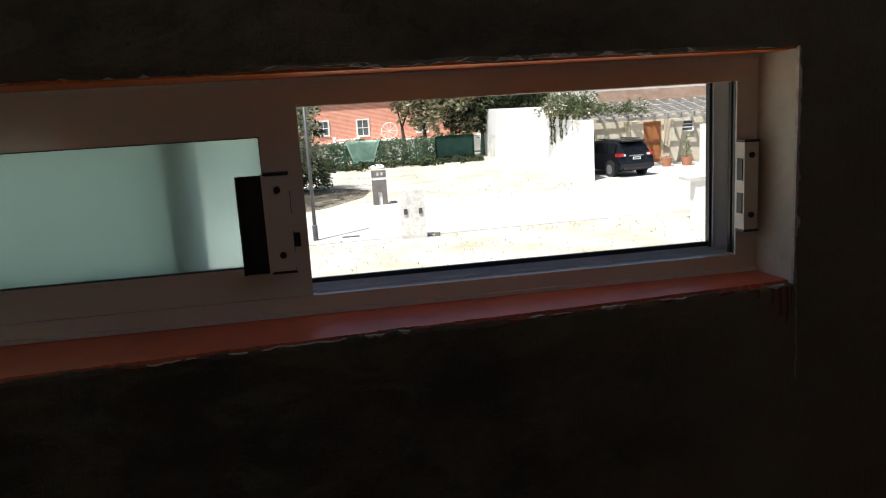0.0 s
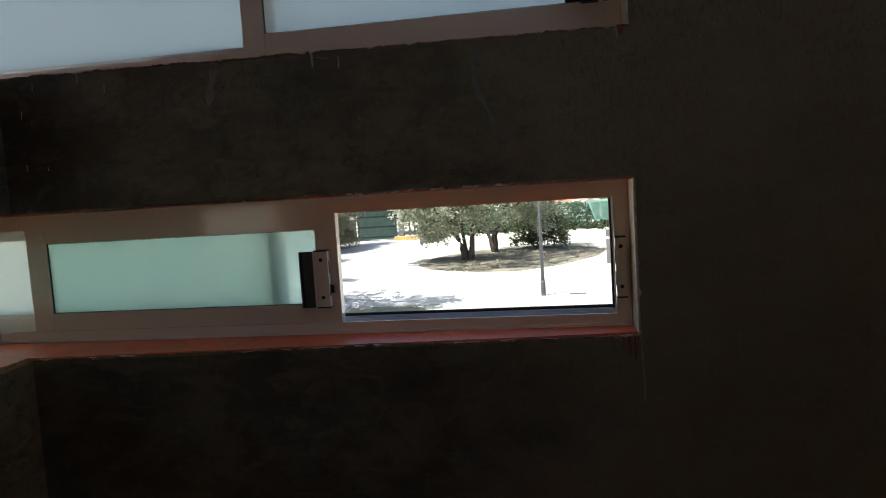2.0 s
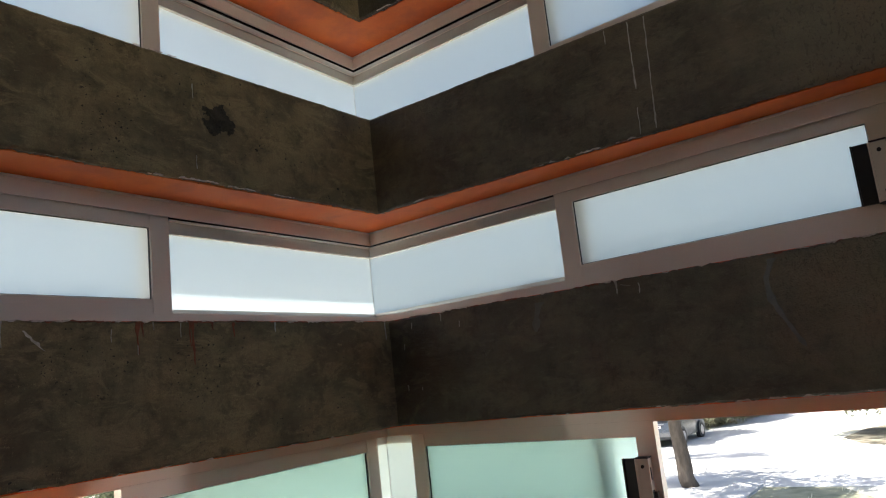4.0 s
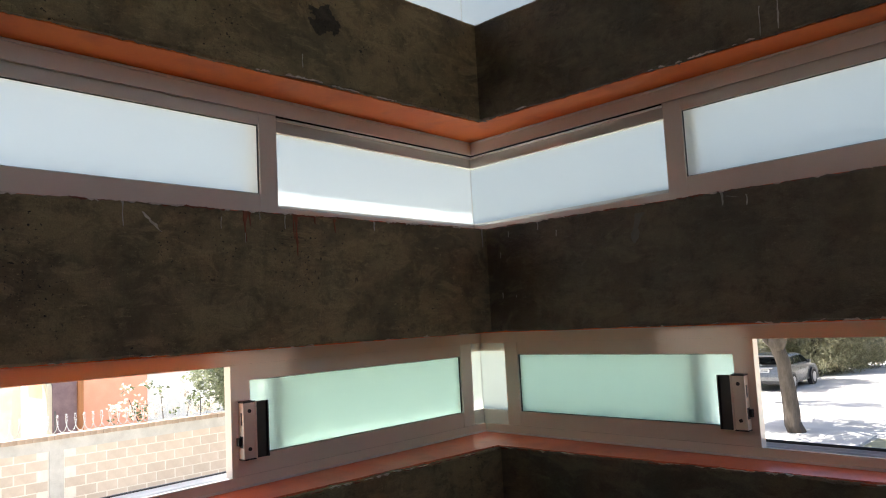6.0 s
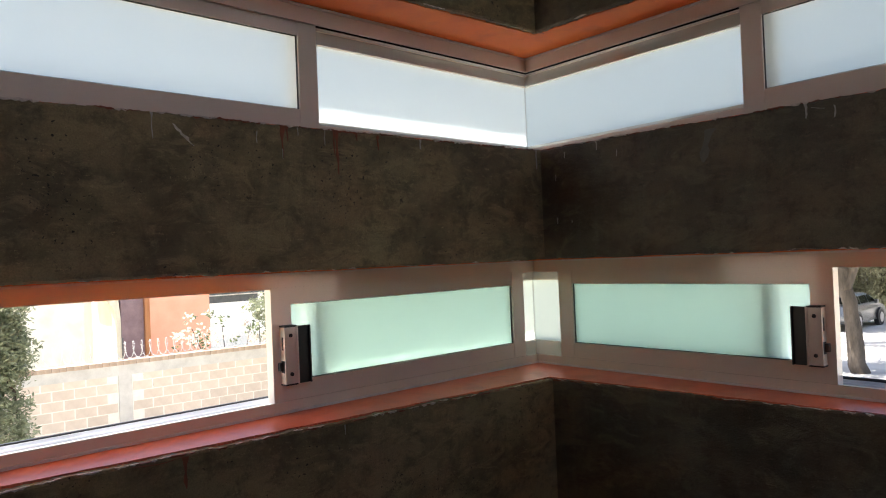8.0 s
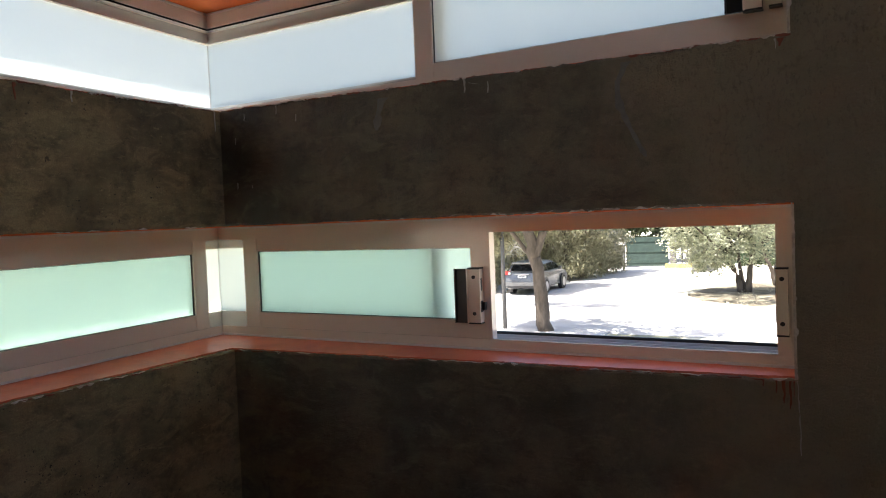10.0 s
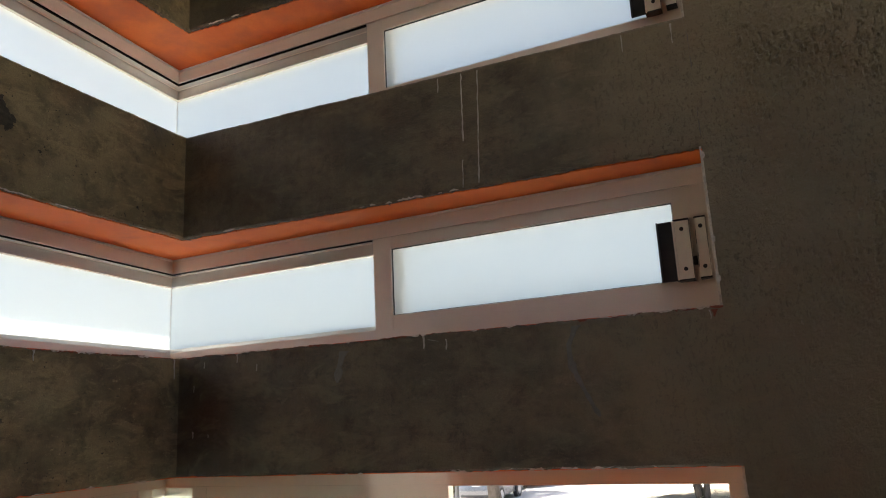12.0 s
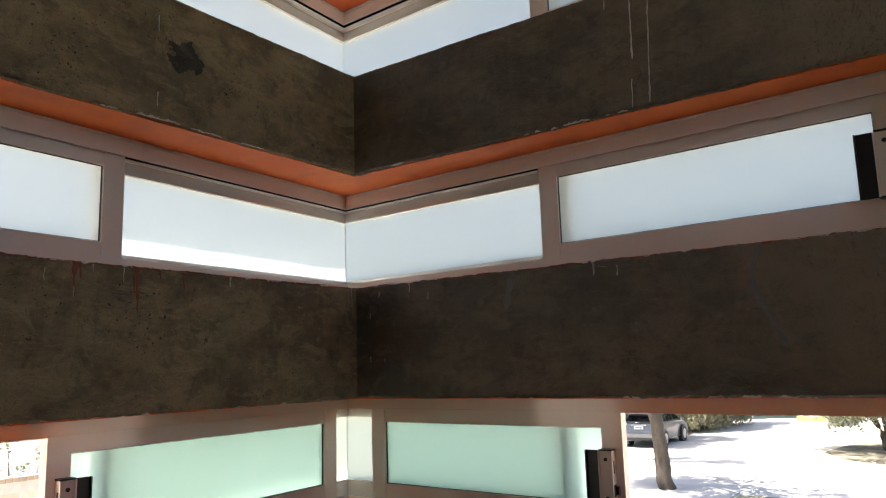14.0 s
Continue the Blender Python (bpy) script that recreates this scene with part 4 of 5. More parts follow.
# dark litter follows the trees' shadow outline and deepens that shadow by colour
slab("tree_shadow_bed", [(-4.3, 30.6), (-3.4, 28.6), (-1.5, 27.2), (0.3, 26.9), (2.0, 28.3), (3.6, 31.0), (4.2, 33.6), (3.0, 35.6), (0.5, 36.6), (-2.6, 35.8), (-3.9, 33.4)],
     GROUND - 0.02, GROUND + 0.012, SHADED_LITTER, "leaf litter and thin grass, darkened in the shape of the trees' shadow", "ground")
# the street tree's shade is also in this grass colour
slab("grass_island", [(-4.45, 16.2), (-2.2, 16.3), (-1.5, 18.2), (-2.6, 19.8), (-4.5, 19.8)], GROUND - 0.02, GROUND + 0.012, SHADED_VERGE, "green grass island beside the road, darkened for tree shade", "ground")
bm = bmesh.new()
for x in range(-6, 60, 2):
    if not 10 <= x < 14:
        box(bm, x + 0.01, x + 1.99, 19.82, 20.0, GROUND - 0.05, GROUND + 0.016)
thing("kerb", rounded(bm, 0.02, 1), KERB, "low concrete kerb along the road", "kerb", kind="structure")


def scatter_leaves(centres, radii, per, size, seed, droop=0.0, slim=0.5):
    """Leaf quads in clumps round the centres; returns vertices and faces."""
    rng = np.random.default_rng(seed)
    c = np.repeat(np.asarray(centres, float), per, axis=0)
    r = np.repeat(np.asarray(radii, float), per)[:, None]
    n = len(c)
    off = rng.normal(size=(n, 3))
    off /= np.linalg.norm(off, axis=1)[:, None]
    p = c + off * r * rng.random((n, 1)) ** 0.5
    a = rng.normal(size=(n, 3))
    a[:, 2] = a[:, 2] * 0.6 - droop
    a /= np.linalg.norm(a, axis=1)[:, None]
    b = np.cross(a, rng.normal(size=(n, 3)))
    b /= np.linalg.norm(b, axis=1)[:, None]
    s = size * rng.uniform(0.6, 1.4, (n, 1))
    v = np.stack([p - a * s, p + b * s * slim, p + a * s, p - b * s * slim], axis=1).reshape(-1, 3)
    f = np.arange(4 * n).reshape(-1, 4)
    return v, f


def leaf_part(name, centres, radii, per, size, seed, mat, parent, droop=0.0, slim=0.5, label=""):
    v, f = scatter_leaves(centres, radii, per, size, seed, droop, slim)
    me = bpy.data.meshes.new(name)
    me.from_pydata(v.tolist(), [], f.tolist())
    me.materials.append(mat)
    ob = new(name, me)
    if parent:
        ob.parent = parent
    return tagged(ob, label) if label else ob


def crown_points(rng, lobes, count):
    """Clump centres in a set of lobes (centre, radii), thicker towards the outside."""
    out = []
    for i in range(count):
        (cx, cy, cz), (rx, ry, rz) = lobes[i % len(lobes)]
        while True:
            p = rng.uniform(-1, 1, 3)
            q = np.linalg.norm(p)
            if 0.35 < q < 1:
                break
        out.append((cx + p[0] * rx, cy + p[1] * ry, cz + p[2] * rz))
    return out


def tree(name, label, stems, lobes, clumps, per, leaf, seed, mat, bark=BARK, clump=0.45, droop=0.0, slim=0.5, group=""):
    """stems: lists of (x, y, z, radius) from the ground up; each ends in limbs that reach into the lobes."""
    rng = np.random.default_rng(seed)
    x, y = stems[0][0][:2]
    t = root(name, label, "tree", (x, y, GROUND), group)
    at = Vector((x, y, GROUND))
    for st in stems:
        bm = bmesh.new()
        fine = []
        for a, c in zip(st, st[1:]):
            for k in range(4):
                u = k / 4
                q = [a[i] * (1 - u) + c[i] * u for i in range(4)]
                w = 0.12 * q[3]
                fine.append((q[0] + rng.normal() * w, q[1] + rng.normal() * w, q[2], q[3] * rng.uniform(0.93, 1.08)))
        fine.append(st[-1])
        tube(bm, [Vector(p[:3]) - at for p in fine], [p[3] for p in fine], 10)
        part("trunk", bm, bark, t, smooth=True)
        top = Vector(st[-1][:3])
        for lb in rng.permutation(len(lobes))[:5]:
            (cx, cy, cz), rr = lobes[lb]
            end = Vector((cx, cy, cz)) + Vector(rng.normal(size=3)) * 0.25 * rr[0]
            mid = top.lerp(end, 0.5) + Vector(rng.normal(size=3)) * 0.15
            bm = bmesh.new()
            tube(bm, [top - at, mid - at, end - at], [st[-1][3] * 0.75, st[-1][3] * 0.45, st[-1][3] * 0.14], 6)
            part("limb", bm, bark, t, smooth=True)
    pts = [tuple(Vector(p) - at) for p in crown_points(rng, lobes, clumps)]
    leaf_part("crown", pts, rng.uniform(0.6, 1.3, len(pts)) * clump, per, leaf, seed + 1, mat, t, droop, slim)
    return t


G = GROUND
# the high front lobes of these two crowns are unseen, added for the ground shadow
tree("broad_tree", "low spreading tree with olive leaves and forked trunks",
     [[(-2.32, 31.89, G, 0.134), (-2.43, 31.89, G + 0.67, 0.112), (-2.93, 31.78, G + 1.68, 0.078)],
      [(-2.04, 31.94, G, 0.146), (-1.98, 32.00, G + 0.78, 0.123), (-1.81, 32.11, G + 1.79, 0.090)], [(-2.15, 32.00, G, 0.101), (-2.37, 32.11, G + 1.01, 0.078), (-2.49, 32.34, G + 2.02, 0.056)]],
     [((-3.16, 31.78, 0.46), (1.46, 1.46, 1.01)), ((-1.93, 31.55, 1.25), (1.79, 1.79, 1.23)), ((-1.25, 31.89, 0.13), (1.23, 1.34, 0.90)), ((-2.60, 32.22, 2.48), (2.13, 2.13, 1.34)),
      ((-3.72, 31.89, -0.43), (0.90, 1.01, 0.67)), ((-4.5, 31.6, 0.5), (1.0, 1.0, 0.9)), ((-2.6, 31.2, 0.0), (1.1, 1.0, 0.8)), ((-1.48, 30.43, 1.92), (2.02, 1.46, 1.12)), ((-4.39, 29.98, 3.15), (2.02, 1.79, 0.78)), ((-1.25, 29.31, 3.38), (2.24, 1.46, 0.78)), ((-5.2, 29.6, 2.6), (1.6, 1.6, 0.7)), ((-3.0, 27.3, 2.7), (2.0, 1.2, 0.7)), ((-1.0, 27.6, 2.8), (2.0, 1.3, 0.7))], 900, 22, 0.08, 11, LEAF, clump=0.36)
tree("round_tree", "low bushy tree with olive leaves and a short trunk",
     [[(-1.15, 34.80, G, 0.160), (-1.13, 34.80, G + 0.80, 0.137), (-0.69, 34.80, G + 1.82, 0.103)], [(-1.21, 34.91, G, 0.114), (-1.38, 34.91, G + 0.80, 0.091), (-1.83, 35.03, G + 1.82, 0.068)]],
     [((-0.58, 34.69, 0.62), (1.71, 1.71, 1.14)), ((0.67, 34.91, 0.96), (1.48, 1.60, 1.14)), ((-0.35, 34.80, 2.33), (2.51, 2.28, 1.37)), ((1.02, 35.14, -0.18), (1.03, 1.03, 0.91)), ((0.90, 33.77, 2.45), (1.48, 1.82, 1.25)), ((0.56, 31.95, 3.36), (2.05, 1.71, 0.91)), ((0.9, 32.0, 2.8), (1.6, 1.8, 0.8)), ((1.0, 34.5, 2.9), (1.8, 2.0, 0.8))],
     640, 22, 0.08, 13, LEAF, clump=0.36)
# lobes far from the trunk are unseen, added to throw shadow on road and grass
tree("street_tree", "leaning grey-barked street tree with a forked trunk",
     [[(-6.50, 19.70, G, 0.240), (-6.60, 19.65, G + 1.20, 0.200), (-6.70, 19.60, G + 2.20, 0.190), (-6.85, 19.60, G + 2.90, 0.170), (-7.25, 19.50, G + 4.20, 0.130)],
      [(-6.75, 19.60, G + 2.30, 0.140), (-6.45, 19.65, G + 3.10, 0.120), (-5.85, 19.80, G + 4.30, 0.100)],
      [(-6.75, 19.60, G + 2.20, 0.090), (-7.10, 19.50, G + 2.70, 0.070), (-7.75, 19.30, G + 3.60, 0.050)]],
     [((-6.85, 19.40, 3.20), (2.60, 2.40, 1.30)), ((-4.95, 18.40, 3.50), (1.80, 1.80, 1.00)), ((-8.35, 19.00, 2.60), (1.40, 1.30, 0.90)), ((-8.25, 20.10, 1.20), (0.50, 0.50, 0.70)), ((-6.05, 17.00, 3.10), (2.00, 1.30, 0.80)), ((-9.70, 24.80, 3.00), (2.00, 0.90, 0.80)), ((-8.45, 19.50, 3.60), (1.80, 1.50, 1.00)), ((-5.35, 16.60, 3.60), (1.60, 1.10, 0.70))],
     1000, 26, 0.10, 17, NEEDLE, clump=0.4, droop=0.5, slim=0.3)
for i, (x, y, s) in enumerate(((-11.5, 38.9, 1.0), (-12.0, 37.4, 1.1), (-13.2, 37.5, 1.1), (-15.6, 32.0, 1.5), (-11.1, 41.6, 0.9), (-15.0, 35.0, 1.3), (-17.5, 28.0, 1.4), (-14.4, 30.5, 0.9))):
    tree("pine_tree", "drooping pine with grey-green needles reaching near the ground",
         [[(x, y, G, 0.18 * s), (x + 0.1, y, G + 1.5, 0.15 * s), (x, y + 0.1, G + 4, 0.1 * s)]],
         [((x, y, -1.4), (1.5 * s, 1.3 * s, 0.5)), ((x, y, -0.9), (1.6 * s, 1.4 * s, 0.75)), ((x, y, 0.1), (1.9 * s, 1.6 * s, 1.0)), ((x + 0.4, y - 0.3, 1.4), (1.6 * s, 1.5 * s, 1.3)), ((x - 0.3, y, 2.9), (1.6 * s, 1.4 * s, 1.2)), ((x - 0.3, y, 4.4), (1.5 * s, 1.3 * s, 1.2))],
         520, 30, 0.11, 31 + i, NEEDLE, clump=0.42, droop=0.9, slim=0.2, group="pines beside the road")
for i, (x, y, z, s) in enumerate(((10.2, 52.5, 1.6, 1.3), (12.0, 51.5, 1.3, 1.6), (13.4, 51.8, 0.8, 1.5), (14.6, 53, 1.6, 1.7), (0.6, 52.5, 0.6, 1.6), (-3.6, 52.0, 1.0, 2.0), (17.2, 50.5, 2.0, 1.5), (8.7, 53.0, 2.7, 1.0), (-6.6, 50.5, 0.2, 1.7), (-10.2, 51.5, 1.0, 2.2))):
    tree("garden_tree", "dark bushy garden tree behind the mesh fence",
         [[(x, y, G, 0.2), (x + 0.1, y, G + 1.2, 0.16), (x, y, G + 2.4, 0.1)]],
         [((x, y, z), (1.4 * s, 1.0 * s, 1.0 * s)), ((x + 0.7, y, z + 1.3), (1.1 * s, 0.9 * s, 0.9 * s)), ((x - 0.5, y, z + 0.9), (1.0 * s, 0.9 * s, 0.9 * s))],
         150 if i < 8 else 320, 18, 0.17, 51 + i, (LEAF if i == 5 else NEEDLE if i < 2 or i == 7 else LEAF_DARK), clump=0.55, group="trees behind the fence")

# hedge and weeds along the fence
rng = np.random.default_rng(5)
leaf_part("hedge", [(rng.uniform(-0.2, 2.4), rng.uniform(35.4, 36.6), rng.uniform(G + 0.2, G + 1.5)) for _ in range(150)], [0.3] * 150, 24, 0.08, 71, HEDGE, None)
tagged(bpy.data.objects["hedge"], "pale green rounded shrub beside the trees", "shrub")
# dense dark clumps also stand for the shadow strip at the fence foot
leaf_part("fence_weeds", [(rng.uniform(-4, 13.2), 48.4 - abs(rng.normal()) * 0.9, rng.uniform(G + 0.03, G + 0.26)) for _ in range(420)], [0.28] * 420, 12, 0.12, 72, LEAF_DARK, None)
tagged(bpy.data.objects["fence_weeds"], "weeds along the foot of the fence, dark and dense for its shadow strip", "weeds", kind="stuff")
pts = [(rng.uniform(-2.5, 13), rng.uniform(26.4, 47.5), G + 0.03) for _ in range(700)] + [(rng.uniform(-3, 12), rng.uniform(14, 19.6), G + 0.03) for _ in range(320)]
pts += [(13.1 - abs(rng.normal()) * 1.6, rng.uniform(28, 36), G + 0.12) for _ in range(160)]
leaf_part("grass_tufts", pts, [0.12] * len(pts), 6, 0.055, 73, STRAW, None, droop=-1.2, slim=0.15)
tagged(bpy.data.objects["grass_tufts"], "dry straw tufts on the open lot", "grass", kind="stuff")

leaf_part("garden_hedge", [(rng.uniform(-5.4, 13.0), rng.uniform(49.2, 50.6), G + rng.uniform(0.1, 1.7)) for _ in range(1100)], [0.28] * 1100, 13, 0.10, 74, HEDGE, None)
tagged(bpy.data.objects["garden_hedge"], "low olive hedge behind the mesh fence", "hedge")
# mesh fence with posts, and shade cloth tied to it
fence = root("mesh_fence", "green wire mesh fence with steel posts and patched shade cloth", "fence", (0, 48.6, G))
for x in np.arange(-5.5, 13.4, 2.4):
    bm = bmesh.new()
    tube(bm, [(x, 0, 0), (x, 0, 1.72)], 0.035, 8)
    part("post", bm, GREEN_MESH, fence)
bm = bmesh.new()
for z in (0.1, 1.66):
    tube(bm, [(-5.5, 0, z), (13.2, 0, z)], 0.02, 6)
part("rail", bm, GREEN_MESH, fence)
bm = bmesh.new()
for k in range(-14, 156):
    x = -5.5 + k * 0.12
    for a in (1, -1):
        x0, x1 = (x, x + 1.56) if a == 1 else (x + 1.56, x)
        tube(bm, [(x0, 0.008 * a, 0.1), (x1, 0.008 * a, 1.66)], 0.006, 3, False)
tagged(part("wire_mesh", bm, GREEN_MESH, fence), kind="stuff")


def cloth(x0, x1, z0, z1, seed, mat=SHADE_CLOTH, gather=0.0):
    bm = bmesh.new()
    r = random.Random(seed)
    grid = [[bm.verts.new((x0 + (x1 - x0) * (0.5 + (i / 14 - 0.5) * (1 - gather * (1 - j / 6))), -0.05 - 0.05 * r.random(), z0 + (z1 - z0) * j / 6 + 0.03 * r.random())) for j in range(7)] for i in range(15)]
    for i in range(14):
        for j in range(6):
            bm.faces.new((grid[i][j], grid[i + 1][j], grid[i + 1][j + 1], grid[i][j + 1]))
    bmesh.ops.solidify(bm, geom=bm.faces[:], thickness=0.01)
    part("shade_cloth", bm, mat, fence, "green woven shade cloth", smooth=True)


cloth(4.2, 6.5, 0.3, 1.8, 1, SHADE_PALE, 0.45)
cloth(10.2, 12.9, 0.2, 1.75, 2)
cloth(-3.4, -2.0, 0.1, 1.7, 3)
bm = bmesh.new()
bmesh.ops.create_icosphere(bm, subdivisions=2, radius=1)
for v in bm.verts:
    v.co = Vector((v.co.x * 0.55, v.co.y * 0.35, v.co.z * 0.2)) * (1 + 0.25 * noise.noise(v.co * 2))
rock = thing("boulder", bm, PALE, "pale flat boulder on the grass", "boulder")
rock.location = (6.0, 47.0, G + 0.1)

# service pedestal, sign pillar, drain, poles
ped = root("meter_pedestal", "dirty white masonry pedestal with two electricity meters", "pedestal", (3.96, 19.6, G))
part("body", rounded(boxes((-0.335, 0.335, -0.17, 0.17, 0.1, 1.38)), 0.025), DIRTY_RENDER, ped)
part("skirt", rounded(boxes((-0.35, 0.35, -0.185, 0.185, 0, 0.12)), 0.015), CONCRETE, ped, "stained concrete foot")
for x in (-0.22, 0.2):
    part("meter", rounded(boxes((x - 0.05, x + 0.05, -0.2, -0.17, 0.7, 0.86)), 0.01), METER, ped, "dark meter box")
pil = root("sign_pillar", "grey stone gate pillar with a dark number band", "pillar", (4.0, 28.0, G))
bm = bmesh.new()
prism(bm, [(-0.27, 0), (-0.08, 0), (-0.08, 0.5), (0.08, 0.5), (0.08, 0), (0.27, 0), (0.27, 0.98), (-0.27, 0.98)], -0.16, 0.16)
part("body", bm, PILLAR_STONE, pil)
part("niche", boxes((-0.08, 0.08, -0.1, 0.16, 0, 0.5)), PALE, pil, "white recessed niche")
part("band", boxes((-0.25, 0.25, -0.15, 0.15, 0.98, 1.08)), PALE, pil, "white band")
part("head", rounded(boxes((-0.27, 0.27, -0.16, 0.16, 1.08, 1.34)), 0.01), PILLAR_STONE, pil, "dark panel")
for x in (-0.06, 0.1):
    part("mark", boxes((x - 0.04, x + 0.04, -0.168, -0.16, 1.15, 1.27)), CONCRETE, pil, "pale bar")
part("box", rounded(boxes((0.42, 0.62, -0.1, 0.1, 0, 0.1)), 0.01), METER, pil, "small dark box")
thing("drain_grate", rounded(boxes((2.0, 2.5, 20.6, 20.75, G + 0.012, G + 0.03)), 0.005, 1), METER, "dark iron drain grate in the road edge", "drain")
thing("stone", rounded(boxes((4.45, 4.7, 19.5, 19.65, G, G + 0.1)), 0.03), STONE, "small dark stone beside the pedestal", "stone")
for x, y, r in ((1.23, 20.6, 0.055), (-7.9, 19.8, 0.07)):
    lamp = root("lamp_post", "plain galvanised steel lamp post", "lamp post", (x, y, G), "lamp posts along the road")
    bm = bmesh.new()
    tube(bm, [(0, 0, 0), (0, 0, 4.6)], [r, r * 0.8], 12)
    part("pole", bm, POLE, lamp, smooth=True)
    if x > 0:
        bm = bmesh.new()
        tube(bm, [(0, 0, 0), (0, 0, 0.45), (0, 0, 0.47)], [r * 1.35, r * 1.35, r], 12)
        part("sleeve", bm, METER, lamp, "dark base sleeve")

# white boundary wall with a creeper
wall = root("boundary_wall", "tall white rendered boundary wall with grey streaks", "wall", (14.0, 39.3, G))
wall.rotation_euler.z = -radians(2.3)
part("tall_panel", rounded(boxes((0, 0.2, -2.1, 12.6, 0, 3.34)), 0.02), WHITEWASH, wall)
part("low_panel", rounded(boxes((0, 0.2, -9.2, -2.1, 0, 2.68)), 0.02), WHITEWASH, wall)
rng = np.random.default_rng(8)
cre = root("creeper", "flowering creeper hanging over the white wall", "creeper", (13.85, 34.5, 0.62))
leaf_part("leaves", [(0.2 + rng.normal() * 0.3, rng.uniform(-3.6, 1.6), 0.35 + abs(rng.normal()) * 0.4) for _ in range(230)], [0.3] * 230, 20, 0.07, 81, HEDGE, cre)
for i, y in enumerate((-0.4, -0.7, 0.5, -1.3, 1.0, -2.2, -2.8)):
    zs = list(np.arange(-0.3, 1.0 + y * 0.2, 0.07))
    leaf_part("hanging_stem", [(-0.07, y + 0.03 * math.sin(z * 9), -z) for z in zs], [0.1] * len(zs), 12, 0.06, 82 + i, LEAF_DARK, cre, droop=1.5, slim=0.3)
leaf_part("blossom", [(0.1 + rng.normal() * 0.3, rng.uniform(-3.4, 1.4), 0.45 + rng.normal() * 0.3) for _ in range(40)], [0.25] * 40, 8, 0.06, 83, BLOOM, cre)


def window_unit(parent, x, y, z0, z1, w, trim=PALE, glass=PANE, bars=(1, 1), proud=0.08, frame=0.12):
    """A window in a wall that faces -y, its wall face at y: a raised surround, panes and glazing bars."""
    bm = boxes((x - w / 2 - frame, x + w / 2 + frame, y - proud, y, z1, z1 + frame), (x - w / 2 - frame, x + w / 2 + frame, y - proud - 0.03, y, z0 - frame, z0),
               (x - w / 2 - frame, x - w / 2, y - proud, y, z0, z1), (x + w / 2, x + w / 2 + frame, y - proud, y, z0, z1))
    win = part("window", bm, trim, parent, "white trimmed window")
    part("pane", boxes((x - w / 2, x + w / 2, y - 0.012, y - 0.004, z0, z1)), glass, win, "dark glass pane")
    bm = bmesh.new()
    for i in range(1, bars[0] + 1):
        u = x - w / 2 + w * i / (bars[0] + 1)
        box(bm, u - 0.025, u + 0.025, y - 0.04, y - 0.012, z0, z1)
    for i in range(1, bars[1] + 1):
        u = z0 + (z1 - z0) * i / (bars[1] + 1)
        box(bm, x - w / 2, x + w / 2, y - 0.045, y - 0.012, u - 0.025, u + 0.025)
    part("glazing_bar", bm, trim, win)
    return win


# red brick house behind the fence
hs = root("brick_house", "red brick house with white window surrounds", "house", (6.45, 58, G + 0.15))
part("wall", boxes((-8, 9, 0, 8, 0, 5.6)), BRICK_RED, hs)
bm = bmesh.new()
for k in range(0, 56):
    box(bm, -8, 9, -0.004, 0.0, 0.1 * k, 0.1 * k + 0.018)
tagged(part("mortar_course", bm, MORTAR, hs, "pale mortar courses"), kind="stuff")
window_unit(hs, -3.15, 0, 1.95, 2.95, 0.7)
window_unit(hs, -0.1, 0, 1.75, 2.9, 0.8)
window_unit(hs, 4.6, 0, 1.75, 2.9, 0.8)
bm = bmesh.new()
prism(bm, [(-9, 5.6), (10, 5.6), (9, 7.6), (-8, 7.6)], -0.6, 8.6)
part("roof", bm, TILE, hs)
part("ledge", rounded(boxes((-2.9, 3.6, -0.5, -0.03, 1.2, 1.32)), 0.02), PALE, hs, "white ledge")
for x in (-2.4, -0.55):
    part("pier", rounded(boxes((x - 0.12, x + 0.12, -0.45, -0.2, 1.32, 1.75)), 0.03), PALE, hs, "white low pier")
part("low_rail", boxes((-2.28, -0.67, -0.4, -0.28, 1.42, 1.56)), PALE, hs, "white rail")
part("terrace", boxes((-8, 9, -1.2, -0.02, 0, 1.2)), CONCRETE, hs, "grey terrace base")
wheel = root("wagon_wheel", "white painted wooden wagon wheel against the house", "wheel", (8.25, 56.75, G + 2.12))
bm = bmesh.new()
tube(bm, [(0.62 * math.cos(a), 0, 0.62 * math.sin(a)) for a in (2 * math.pi * k / 28 for k in range(29))], 0.045, 6, False)
part("rim", bm, PALE, wheel)
for k in range(10):
    a = math.pi * k / 5
    bm = bmesh.new()
    tube(bm, [(0.08 * math.cos(a), 0, 0.08 * math.sin(a)), (0.6 * math.cos(a), 0, 0.6 * math.sin(a))], 0.022, 5)
    part("spoke", bm, PALE, wheel)
bm = bmesh.new()
tube(bm, [(0, -0.08, 0), (0, 0.08, 0)], 0.1, 12)
part("hub", bm, PALE, wheel)
bm = bmesh.new()
box(bm, -0.5, 0.5, -0.12, 0.2, -0.76, -0.6)
part("stand", bm, PALE, wheel)

# cream house with a pergola
ch = root("cream_house", "cream rendered house with a timber pergola and wooden door", "house", (19.5, 36, G))
part("wall", boxes((-4.9, 6, 0, 6, 0, 3.1)), CREAM_WALL, ch)
part("upper_wall", boxes((-3.4, 6, 1.4, 6, 3.1, 5.6)), CONCRETE, ch, "pale grey upper storey")
bm = bmesh.new()
for k in range(7):
    z = 3.35 + 0.12 * k
    box(bm, -2.4, 6.5, 0.9 + 0.12 * k, 1.1 + 0.12 * k, z, z + 0.118)
part("roof_edge", bm, TILE, ch, "brown tiled eave")
